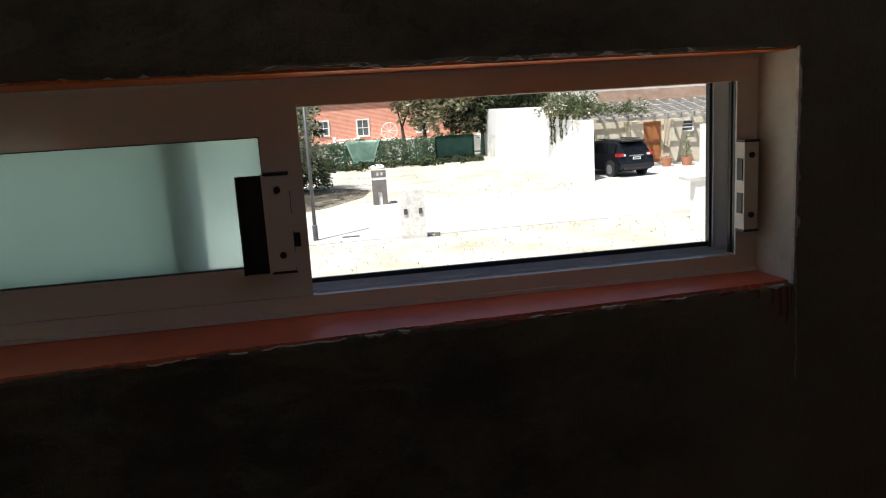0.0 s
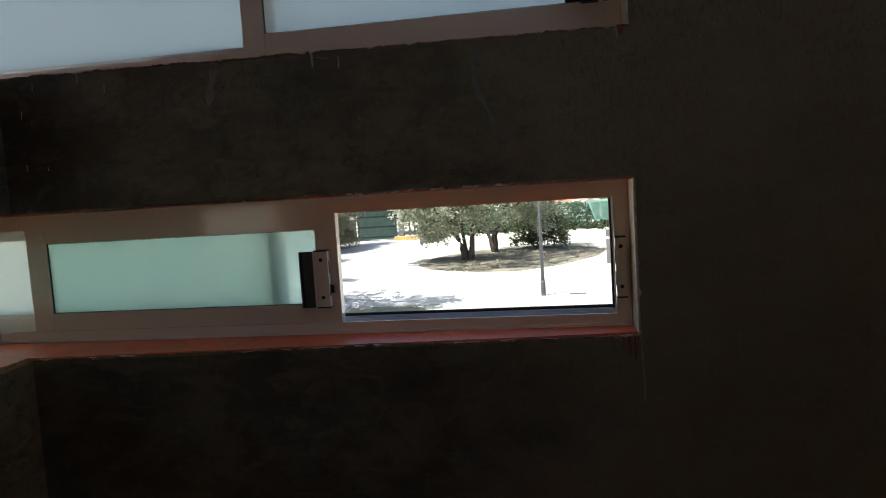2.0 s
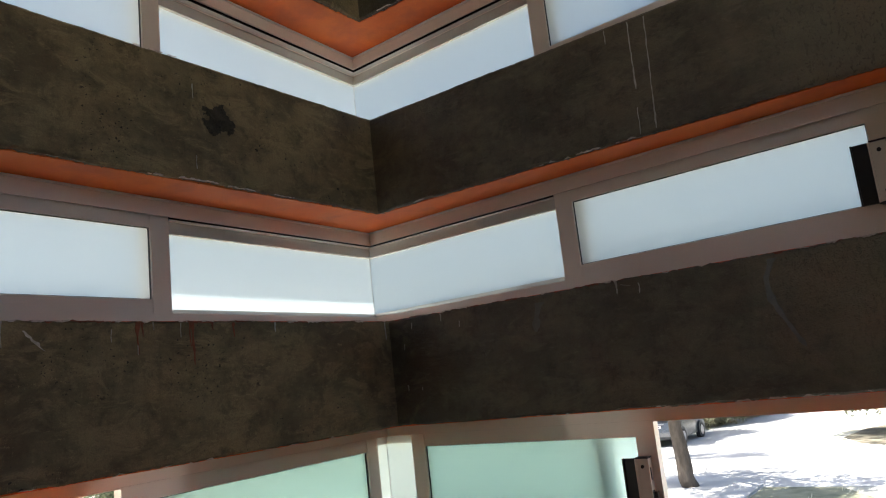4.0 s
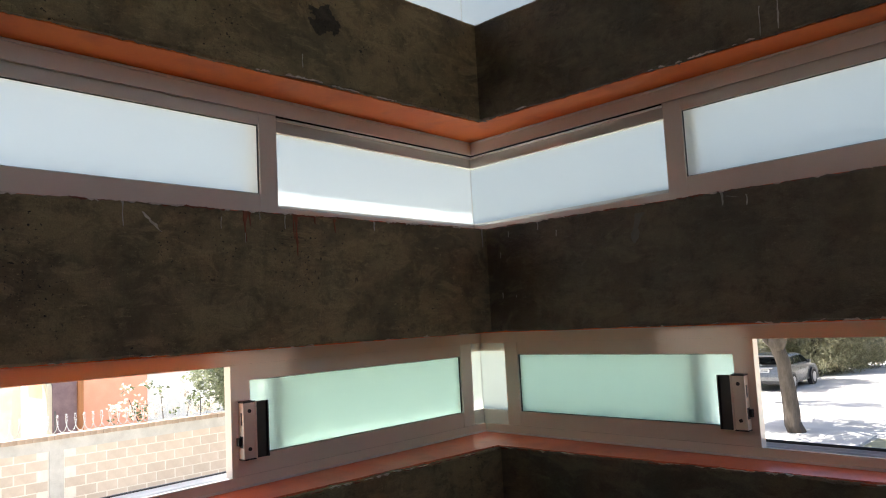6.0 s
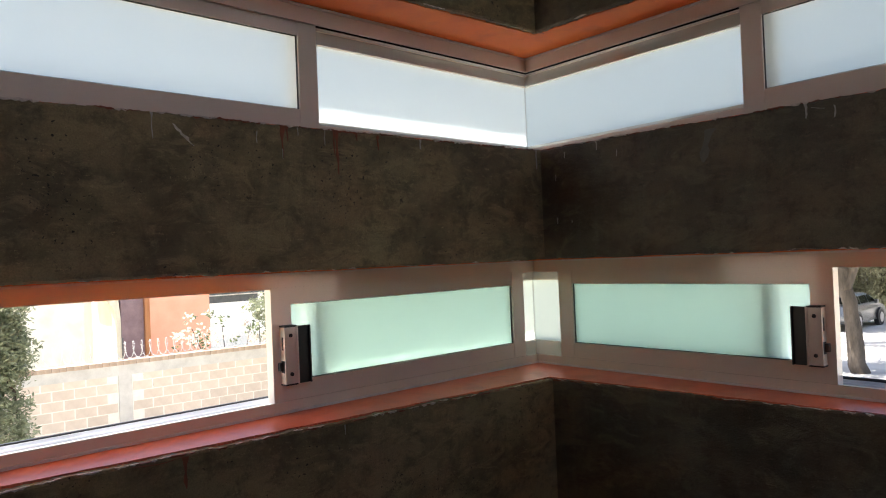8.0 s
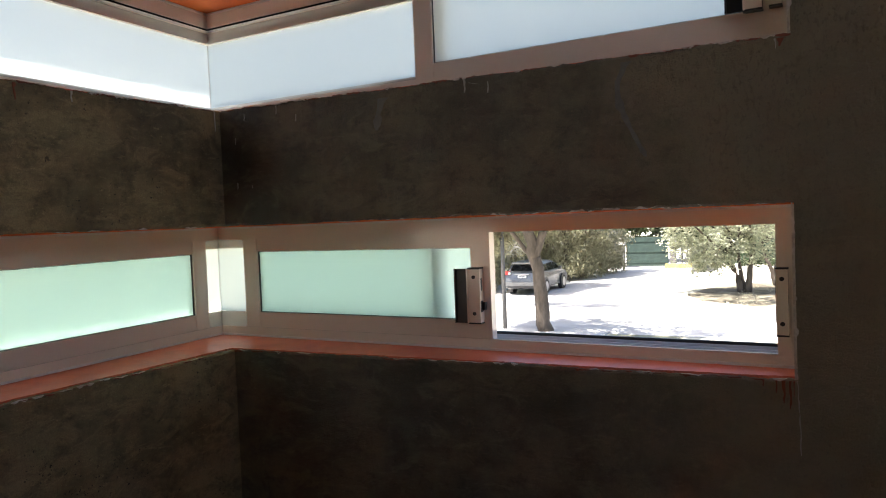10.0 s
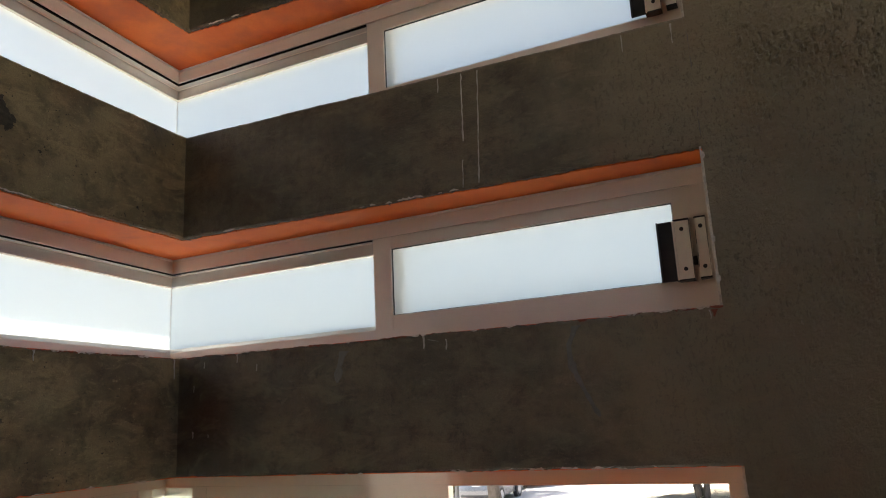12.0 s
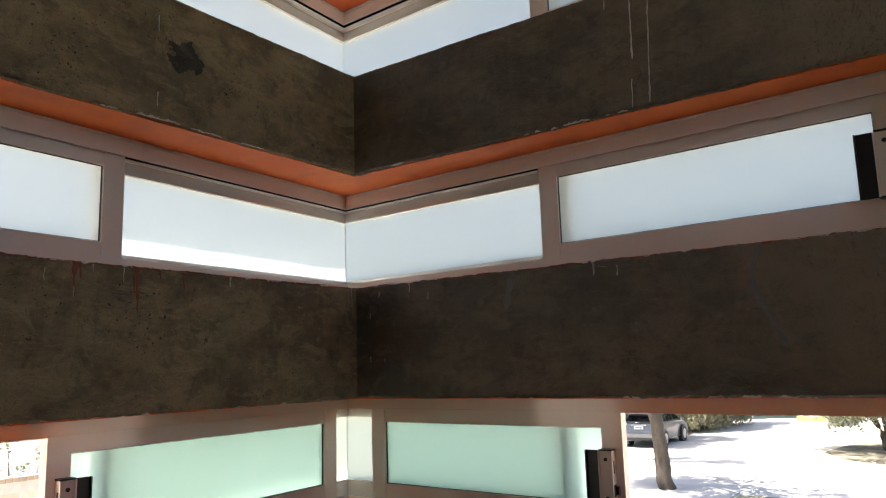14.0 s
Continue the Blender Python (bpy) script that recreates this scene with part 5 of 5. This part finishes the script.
door = part("door", rounded(boxes((-0.53, 0.55, -0.06, 0, 0.06, 2.24)), 0.01), WOOD, ch, "orange-brown varnished wooden door")
for x in (-0.27, 0.28):
    for z0, z1 in ((0.25, 1.0), (1.15, 2.1)):
        part("panel", rounded(boxes((x - 0.2, x + 0.2, -0.085, -0.06, z0, z1)), 0.008, 1), WOOD, door)
bm = bmesh.new()
tube(bm, [(0.42, -0.06, 1.05), (0.42, -0.13, 1.05)], 0.03, 8)
part("knob", bm, METER, door)
part("step", rounded(boxes((-1.0, 1.0, -0.5, -0.06, 0, 0.08)), 0.02), CONCRETE, ch, "grey step")
for s in (-1, 1):
    bm = bmesh.new()
    prism(bm, [(s * 0.75, 0), (s * 1.1, 0), (s * 1.55, 2.3), (s * 0.75, 2.3)], -0.7, 0.0)
    part("buttress", bm, CREAM_WALL, ch)
window_unit(ch, 2.1, 0, 1.65, 2.15, 0.62, trim=PALE, bars=(0, 2), frame=0.05)
per = root("pergola", "grey weathered timber pergola over the entrance", "pergola", (19.5, 36, G))
PITCH = 0.25
for k in range(13):
    x = -4.4 + 0.72 * k
    bm = bmesh.new()
    v = [bm.verts.new((x + u, y, 2.5 + PITCH * (y + 2.3) + w)) for u in (-0.06, 0.06) for y in (-2.3, 0.5) for w in (0, 0.16)]
    for f in ((0, 1, 3, 2), (4, 6, 7, 5), (0, 4, 5, 1), (2, 3, 7, 6), (0, 2, 6, 4), (1, 5, 7, 3)):
        bm.faces.new([v[i] for i in f])
    part("rafter", bm, GREY_WOOD, per)
part("front_beam", rounded(boxes((-4.6, 4.6, -2.0, -1.86, 2.40, 2.56)), 0.01), GREY_WOOD, per)
for k in range(9):
    y = -2.25 + 0.3 * k
    z = 2.66 + PITCH * (y + 2.3)
    part("batten", boxes((-4.5, 4.6, y, y + 0.08, z, z + 0.05)), GREY_WOOD, per)
for x in (-4.4, 4.4):
    part("post", rounded(boxes((x - 0.07, x + 0.07, -2.0, -1.86, 0, 2.40)), 0.01), GREY_WOOD, per)
rng = np.random.default_rng(21)
leaf_part("climber", [(rng.uniform(-4.6, -1.2), rng.uniform(-2.4, -0.6), 3.0 + rng.normal() * 0.2) for _ in range(90)], [0.22] * 90, 14, 0.07, 84, HEDGE, per)
thing("garden_wall", rounded(boxes((20.75, 26, 33.0, 33.25, G, G + 2.05)), 0.02), WHITEWASH, "white garden wall beside the entrance", "wall")
gate = root("low_gate_wall", "low white wall with a flat grey coping", "wall", (12.95, 18.1, G))
part("body", rounded(boxes((-1.2, 2.6, -0.15, 0.15, 0, 1.16)), 0.02), WHITEWASH, gate)
part("coping", rounded(boxes((-1.42, 2.8, -0.21, 0.4, 1.16, 1.25)), 0.015), CONCRETE, gate, "flat grey coping")
part("keyhole_plate", boxes((-0.55, -0.47, -0.16, -0.15, 0.62, 0.75)), METER, gate)


def potted(x, y, tiers, label, mat):
    t = root("potted_plant", label, "plant", (x, y, G), "plants by the entrance")
    bm = bmesh.new()
    tube(bm, [(0, 0, 0), (0, 0, 0.38), (0, 0, 0.44), (0, 0, 0.44)], [0.2, 0.28, 0.3, 0.25], 16)
    part("pot", bm, POT, t)
    bm = bmesh.new()
    tube(bm, [(0, 0, 0.4), (0, 0, tiers[-1][0])], 0.025, 6)
    part("stem", bm, BARK, t)
    rg = np.random.default_rng(int(x * 10))
    cs, rs = [], []
    for z, r in tiers:
        for _ in range(14):
            a = rg.uniform(0, 6.28)
            cs.append((math.cos(a) * r * 0.5, math.sin(a) * r * 0.5, z + rg.uniform(-0.05, 0.05)))
            rs.append(r * 0.55)
    leaf_part("foliage", cs, rs, 18, 0.04, 91, mat, t)


potted(20.25, 33.6, [(0.62, 0.34), (0.95, 0.26), (1.25, 0.22), (1.5, 0.15)], "clipped tiered shrub in a terracotta pot", LEAF)
potted(19.3, 33.9, [(0.55, 0.34)], "pale flowering plant in a terracotta pot", BLOOM)
rng = np.random.default_rng(33)
ag = root("spiky_plant", "tall spiky green plant behind the parked car", "plant", (15.8, 34.8, G))
bm = bmesh.new()
for k in range(46):
    a, t = rng.uniform(0, 6.28), rng.uniform(0.15, 0.75)
    d = Vector((math.cos(a) * t, math.sin(a) * t * 0.6, 1)).normalized()
    tube(bm, [d * 0.05, d * rng.uniform(0.8, 1.1), d * rng.uniform(1.6, 2.15)], [0.045, 0.035, 0.004], 4)
part("blades", bm, LEAF, ag)


def car(name, label, at, paint, length=4.6, width=1.8, height=1.62, turn=0.0, rails=True):
    """An estate-like car, its tail at the origin and its nose along +y."""
    c = root(name, label, "car", at)
    c.rotation_euler.z = radians(turn)
    h = width / 2

    def loft(rows):
        """rows: (y, z, half width) closed outlines at the two sides and the middle."""
        bm = bmesh.new()
        side = []
        for u in (-1, -0.86, 0.86, 1):
            side.append([bm.verts.new((u * w * (1 if abs(u) < 1 else 1.0), y, z if abs(u) < 1 else z - (0.03 if z > 0.6 else -0.03))) for y, z, w in rows])
        for a, b in zip(side, side[1:]):
            for i in range(len(rows)):
                j = (i + 1) % len(rows)
                bm.faces.new((a[i], a[j], b[j], b[i]))
        bm.faces.new(side[0][::-1])
        bm.faces.new(side[-1])
        return rounded(bm, 0.03, 2)
    low = [(0.05, 0.34, h * 0.94), (0.0, 0.5, h * 0.97), (0.03, 0.72, h), (0.1, 1.0, h * 0.98), (0.22, 1.06, h * 0.95), (length - 1.3, 1.0, h * 0.95),
           (length - 0.35, 0.86, h * 0.9), (length - 0.04, 0.66, h * 0.86), (length, 0.42, h * 0.86), (length - 0.1, 0.26, h * 0.9), (0.3, 0.24, h * 0.94)]
    part("body", loft(low), paint, c, smooth=False)
    top = [(0.14, 1.0, h * 0.95), (0.42, height - 0.2, h * 0.79), (0.58, height - 0.06, h * 0.72), (0.9, height, h * 0.68), (length * 0.42, height, h * 0.69),
           (length * 0.55, height - 0.06, h * 0.72), (length * 0.63, height - 0.2, h * 0.78), (length - 1.2, 0.98, h * 0.93)]
    part("cabin", loft(top), paint, c)
    bm = bmesh.new()
    v = [bm.verts.new(p) for p in ((-h * 0.76, 0.185, 1.1), (h * 0.76, 0.185, 1.1), (h * 0.62, 0.415, height - 0.17), (-h * 0.62, 0.415, height - 0.17))]
    bm.faces.new(v)
    bmesh.ops.solidify(bm, geom=bm.faces[:], thickness=0.02)
    part("rear_window", bm, CAR_GLASS, c, "dark tinted glass")
    for s in (-1, 1):
        for y0, y1, a in ((0.45, 1.15, 0.08), (1.22, 2.05, 0.0), (2.12, 2.95, 0.3)):
            bm = bmesh.new()
            zb, zt = 1.06, height - 0.14
            w0, w1 = h * 0.945, h * 0.81
            t1 = y1 - (0.55 if a == 0.3 else 0)
            t0 = y0 + (0.1 if a == 0.08 else 0)
            v = [bm.verts.new(p) for p in ((s * w0, y0, zb), (s * w0, y1, zb), (s * w1, t1, zt), (s * w1, t0, zt))]
            bm.faces.new(v)
            bmesh.ops.solidify(bm, geom=bm.faces[:], thickness=0.03)
            part("side_window", bm, CAR_GLASS, c, "dark tinted glass")
        bm = bmesh.new()
        box(bm, s * h * 0.86 - 0.13, s * h * 0.86 + 0.13, 0.0, 0.34, 0.93, 1.08)
        lamp_red = part("tail_lamp", rounded(bm, 0.03), TAIL, c, "red tail lamp")
        part("clear_lens", rounded(boxes((s * h * 0.7 - 0.05, s * h * 0.7 + 0.05, -0.01, 0.1, 0.95, 1.03)), 0.015), PALE, lamp_red, "clear reversing lens")
        bm = bmesh.new()
        box(bm, s * h * 0.98 - 0.08, s * h * 0.98 + 0.08, length - 1.6, length - 1.42, 0.98, 1.12)
        part("mirror", rounded(bm, 0.03), paint, c)
        for y in (0.85, length - 0.95):
            bm = bmesh.new()
            tube(bm, [(s * (h - 0.22), y, 0.34), (s * (h - 0.19), y, 0.34), (s * (h - 0.02), y, 0.34), (s * (h + 0.005), y, 0.34)], [0.31, 0.34, 0.34, 0.31], 24)
            w = part("wheel", bm, RUBBER, c, "black tyre")
            bm = bmesh.new()
            tube(bm, [(s * (h - 0.03), y, 0.34), (s * (h + 0.012), y, 0.34), (s * (h + 0.016), y, 0.34)], [0.22, 0.22, 0.06], 20)
            part("rim", bm, RIM, w, "alloy rim")
            bm = bmesh.new()
            tube(bm, [(s * (h - 0.2), y, 0.36), (s * (h - 0.005), y, 0.36)], 0.39, 24)
            part("arch", bm, BLACK, c)
    part("bumper", rounded(boxes((-h * 0.96, h * 0.96, -0.06, 0.2, 0.42, 0.6)), 0.04), paint, c)
    part("bumper_trim", rounded(boxes((-h * 0.8, h * 0.8, -0.065, 0.1, 0.33, 0.43)), 0.02), BLACK, c)
    part("number_plate", boxes((-0.2, 0.2, -0.012, 0.04, 0.78, 0.9)), PALE, c, "pale plate")
    part("plate_bar", boxes((-0.15, 0.15, -0.016, -0.012, 0.815, 0.865)), METER, c, "dark bar")
    part("tail_trim", rounded(boxes((-0.34, 0.34, -0.02, 0.08, 0.93, 0.975)), 0.008, 1), RIM, c, "chrome strip")
    part("roof_spoiler", rounded(boxes((-h * 0.66, h * 0.66, 0.26, 0.62, height - 0.1, height - 0.03)), 0.02), paint, c)
    for s in (-1, 1) if rails else ():
        part("roof_rail", rounded(boxes((s * h * 0.68 - 0.02, s * h * 0.68 + 0.02, 0.7, length * 0.5, height - 0.01, height + 0.04)), 0.01, 1), POLE, c)
    return c


car("dark_suv", "dark blue compact sport utility car parked on the driveway", (16.0, 30.4, G + 0.016), CAR_DARK, 4.5, 1.82, 1.66, turn=8)
# added tree: its unseen crown is placed up-sun to shade the silver car
tree("shade_tree", "added pine, crown out of view, shading the parked silver car", [[(-15.2, 33.6, G, 0.2), (-15.2, 33.6, G + 2, 0.16), (-15.2, 33.6, G + 4, 0.12)]],
     [((-12.8, 30.6, 3.5), (1.9, 1.6, 1.0)), ((-14.2, 32.8, 3.7), (2.0, 2.0, 1.2)), ((-12.4, 28.9, 3.5), (1.7, 1.3, 0.9)), ((-12.0, 32.2, 3.8), (1.6, 1.5, 0.9))], 820, 24, 0.13, 131, NEEDLE, clump=0.42, droop=0.9, slim=0.22)
car("silver_suv", "silver people carrier parked at the roadside", (-11.3, 29.5, G + 0.012), CAR_SILVER, 4.4, 1.76, 1.5, turn=2, rails=False)

# gate at the end of the side road
gt = root("green_gate", "dark green sheet gate between pale stone posts", "gate", (-9.3, 46.3, G))
gt.scale = (0.84, 0.84, 0.84)
part("leaf", rounded(boxes((-1.95, 1.2, -0.03, 0.03, 0.1, 2.3)), 0.01), GATE_PAINT, gt)
for z in (0.35, 1.15, 1.95):
    part("crossbar", rounded(boxes((-1.95, 1.2, -0.07, -0.03, z, z + 0.08)), 0.01), GATE_PAINT, gt)
for x, w in ((-2.3, 0.4), (1.55, 0.42)):
    part("post", rounded(boxes((x - w / 2, x + w / 2, -0.2, 0.2, 0, 1.75)), 0.03), POST_STONE, gt, "grey stone post")
    part("post_head", rounded(boxes((x - w / 2 - 0.03, x + w / 2 + 0.03, -0.23, 0.23, 1.75, 2.3)), 0.03), CONCRETE, gt, "pale concrete post head")
for x in (2.2, 2.6):
    bm = bmesh.new()
    tube(bm, [(x, 0, 0), (x, 0, 2.2)], 0.07, 10)
    part("steel_post", bm, POLE, gt)
thing("yellow_kerb", rounded(boxes((-8.3, -6.3, 45.3, 45.6, G, G + 0.28)), 0.04), YELLOW, "yellow painted kerb stone by the gate", "kerb")
thing("far_hedge_wall", boxes((-60, -11.2, 46.2, 46.6, G, G + 2.4)), STONE, "grey stone wall beside the gate", "wall")
thing("side_wall", boxes((-6.1, -5.7, 42, 47.5, G, G + 1.6)), STONE, "grey stone wall beside the gate", "wall")
rng = np.random.default_rng(44)
for i in range(11):
    x, y = -44 + 11.5 * i + rng.uniform(-2, 2), 74 + rng.uniform(-5, 6)
    tree("background_tree", "tall dense tree closing the distance", [[(x, y, G, 0.4), (x, y, G + 3, 0.3), (x, y, G + 6, 0.2)]],
         [((x, y, 3.0), (6, 4, 4)), ((x + 2, y, 6.5), (5, 4, 3)), ((x - 2, y, 1.0), (5, 4, 3))], 130, 16, 0.5, 101 + i, LEAF_DARK, clump=1.5, group="far trees")

# ---- west side: block wall with razor wire, and the house behind ----
WX = -14.0
TOP = -0.16
bw = root("block_wall", "tan concrete block boundary wall with concrete posts and a brick coping", "wall", (WX, 2.92, G))
H = TOP - G
part("core", boxes((-0.13, -0.006, -9.9, 9.9, 0, H - 0.3)), MORTAR, bw, "pale mortar joints")
for y in np.arange(-7.8, 9.8, 3.9):
    part("post", rounded(boxes((-0.16, 0.02, y - 0.13, y + 0.13, 0, H - 0.3)), 0.01), CONCRETE, bw, "grey concrete post")
part("ring_beam", rounded(boxes((-0.16, 0.02, -9.9, 9.9, H - 0.3, H - 0.09)), 0.01), CONCRETE, bw, "grey concrete ring beam")

# razor wire coil on brackets, over the coping
rw = root("razor_wire", "coil of razor wire along the wall top", "razor wire", (WX - 0.07, 2.92, TOP))
pts = []
for k in range(0, 78 * 16):
    a = 2 * math.pi * k / 16
    pts.append((0.15 * math.cos(a), -6.5 + 13.0 * k / (78 * 16), 0.19 + 0.17 * math.sin(a)))
bm = bmesh.new()
tube(bm, pts, 0.0065, 4)
part("coil", bm, WIRE, rw)
bm = bmesh.new()
for k in range(0, len(pts), 3):
    p = Vector(pts[k])
    box(bm, p.x - 0.003, p.x + 0.003, p.y - 0.018, p.y + 0.018, p.z - 0.006, p.z + 0.006)
tagged(part("barbs", bm, WIRE, rw), kind="stuff")
for y in np.arange(-6, 6.1, 3.0):
    bm = bmesh.new()
    tube(bm, [(0, y, 0), (0, y, 0.44)], 0.014, 6)
    part("bracket", bm, POLE, rw)
bl = root("blossom_shrub", "pale flowering shrub growing over the block wall", "shrub", (WX - 0.5, 4.92, G))
rng = np.random.default_rng(61)
leaf_part("leaves", [(rng.normal() * 0.2, rng.uniform(-0.8, 2.0), 1.95 + rng.uniform(0, 1) ** 2 * 0.7) for _ in range(26)], [0.16] * 26, 10, 0.05, 92, HEDGE, bl)
leaf_part("blossom", [(rng.normal() * 0.2, rng.uniform(-0.8, 2.0), 1.95 + rng.uniform(0, 1) ** 2 * 0.75) for _ in range(46)], [0.15] * 46, 10, 0.05, 93, BLOOM, bl)
bm = bmesh.new()
for y in (-0.4, 0.3, 1.0, 1.6):
    tube(bm, [(0, 0.5, 0), (0, (y + 0.5) / 2, 1.2), (0, y, 2.3)], [0.03, 0.02, 0.008], 5)
part("stems", bm, BARK, bl)
tree("cypress", "grey-green cypress standing in front of the block wall", [[(-11.20, 0.13, G, 0.120), (-11.20, 0.13, G + 0.70, 0.100), (-11.20, 0.13, G + 2.40, 0.060)]],
     [((-11.20, 0.28, -0.75), (0.45, 0.42, 0.80)), ((-11.20, 0.26, 0.45), (0.50, 0.46, 0.55)), ((-11.20, 0.15, 1.30), (0.60, 0.58, 0.70)), ((-11.20, -0.40, 0.70), (0.50, 0.50, 0.70))],
     900, 26, 0.045, 63, LEAF_PALE, clump=0.17, slim=0.3)
tree("overhanging_tree", "small-leaved tree leaning over the block wall", [[(-12.60, 6.62, G, 0.120), (-12.60, 6.52, G + 1.50, 0.100), (-12.60, 6.22, G + 2.60, 0.070)]],
     [((-12.60, 5.57, 0.80), (0.50, 0.50, 0.42)), ((-12.60, 6.07, 0.90), (0.60, 0.70, 0.60)), ((-12.60, 5.92, 1.50), (0.90, 1.10, 0.60)), ((-12.60, 5.87, 0.30), (0.35, 0.32, 0.30)), ((-12.60, 6.42, 0.40), (0.40, 0.45, 0.35))], 330, 22, 0.045, 65, LEAF_PALE, clump=0.16)

wh = root("west_house", "white and terracotta rendered house with an arched porch", "house", (-24, 6.52, G - 0.07))
part("plain_wall", boxes((-6, 0, 2.4, 14, 0, 4.6)), WHITEWASH, wh)
part("terracotta_wall", boxes((-6, 0.1, 0.25, 2.4, 0, 4.6)), TERRACOTTA, wh, "terracotta rendered wall")
part("timber_gate", boxes((-0.5, 0.05, -0.6, 0.25, 0, 4.6)), PLUM, wh, "dark plum timber panel")
part("corner_post", boxes((-0.4, 0.16, 0.13, 0.3, 0, 4.6)), WOOD, wh, "red-brown corner post")
bm = bmesh.new()
arc = [(-0.75, 0.0), (-0.75, 2.15)] + [(-1.5 + 0.75 * math.cos(a), 2.15 + 0.75 * math.sin(a)) for a in (math.pi * k / 14 for k in range(1, 14))] + [(-2.25, 2.15), (-2.25, 0.0)]
ring_in = [bm.verts.new((0.02, y, z)) for y, z in arc]
ring_in_b = [bm.verts.new((-0.4, y, z)) for y, z in arc]
lift = [(-0.6, 0.0), (-0.6, 2.15)] + [(-0.6 - 3.6 * k / 14, 4.6) for k in range(1, 14)] + [(-4.2, 2.15), (-4.2, 0.0)]
ring_out = [bm.verts.new((0.02, y, z)) for y, z in lift]
ring_out_b = [bm.verts.new((-0.4, y, z)) for y, z in lift]
for i in range(len(arc) - 1):
    bm.faces.new((ring_in[i], ring_in[i + 1], ring_out[i + 1], ring_out[i]))
    bm.faces.new((ring_in_b[i], ring_out_b[i], ring_out_b[i + 1], ring_in_b[i + 1]))
    bm.faces.new((ring_in[i], ring_in_b[i], ring_in_b[i + 1], ring_in[i + 1]))
    bm.faces.new((ring_out[i], ring_out[i + 1], ring_out_b[i + 1], ring_out_b[i]))
part("arched_wall", bm, CREAM_WALL, wh, "cream wall with a round arch")
part("porch_back", boxes((-3.4, -3.2, -4.2, -0.6, 0, 4.6)), WHITEWASH, wh, "white porch wall")
part("side_garden_wall", rounded(boxes((0.3, 0.6, -9, -1.87, 0, 3.4)), 0.02), MOSSY, wh, "mossy cream wall")
part("window_strip", boxes((-0.1, 0.03, 9.35 - 7, 11.3 - 7, 2.42, 2.66)), METER, wh, "dark barred window strip")
# the cornice's shade is put in as a dark colour
part("cornice", rounded(boxes((-6.2, 0.35, 2.4, 14.2, 2.72, 2.86)), 0.02), METER, wh, "cornice coloured dark for its shade")
part("roof", boxes((-6.5, 0.5, -0.7, 14.4, 4.6, 4.8)), TILE, wh)

# the single blocks and coping bricks of the wall, nearest stretch
me = bpy.data.meshes.new("block")
bm = rounded(boxes((-0.07, 0.0, -0.186, 0.186, 0.006, 0.182)), 0.006, 1)
bmesh.ops.recalc_face_normals(bm, faces=bm.faces[:])
bm.to_mesh(me)
bm.free()
me.materials.append(BLOCK)
for course in range(8):
    for bay in range(5):
        y0 = -11.7 + 3.9 * bay + 0.14
        n = 9
        for k in range(n):
            w = (3.62 / n)
            y = y0 + (k + (0.5 if course % 2 == 0 else 0.02)) * w
            if y - 0.2 < y0 - 0.1 or y + 0.2 > y0 + 3.72 or not (-6.5 < y < 7.5):
                continue
            ob = new("block", me)
            ob.parent = bw
            ob.location = (0, y, 0.02 + 0.197 * course)
me = bpy.data.meshes.new("coping_brick")
bm = rounded(boxes((-0.2, 0.06, -0.062, 0.062, 0, 0.085)), 0.008, 1)
bmesh.ops.recalc_face_normals(bm, faces=bm.faces[:])
bm.to_mesh(me)
bm.free()
me.materials.append(CAP_BRICK)
rr = random.Random(4)
for k in range(110):
    ob = new("coping_brick", me)
    ob.parent = bw
    ob.location = (rr.uniform(-0.006, 0.006), -7.0 + 0.13 * k, H - 0.09 + rr.uniform(-0.003, 0.003))

# the street and the houses lie a degree off the room's square
turn = Matrix.Translation((1.3, -1.6, 0)) @ Matrix.Rotation(radians(-1.0), 4, "Z") @ Matrix.Translation((-1.3, 1.6, 0))
for ob in list(scene.objects):
    if ob.parent is None and ob not in indoors:
        ob.matrix_basis = turn @ ob.matrix_basis
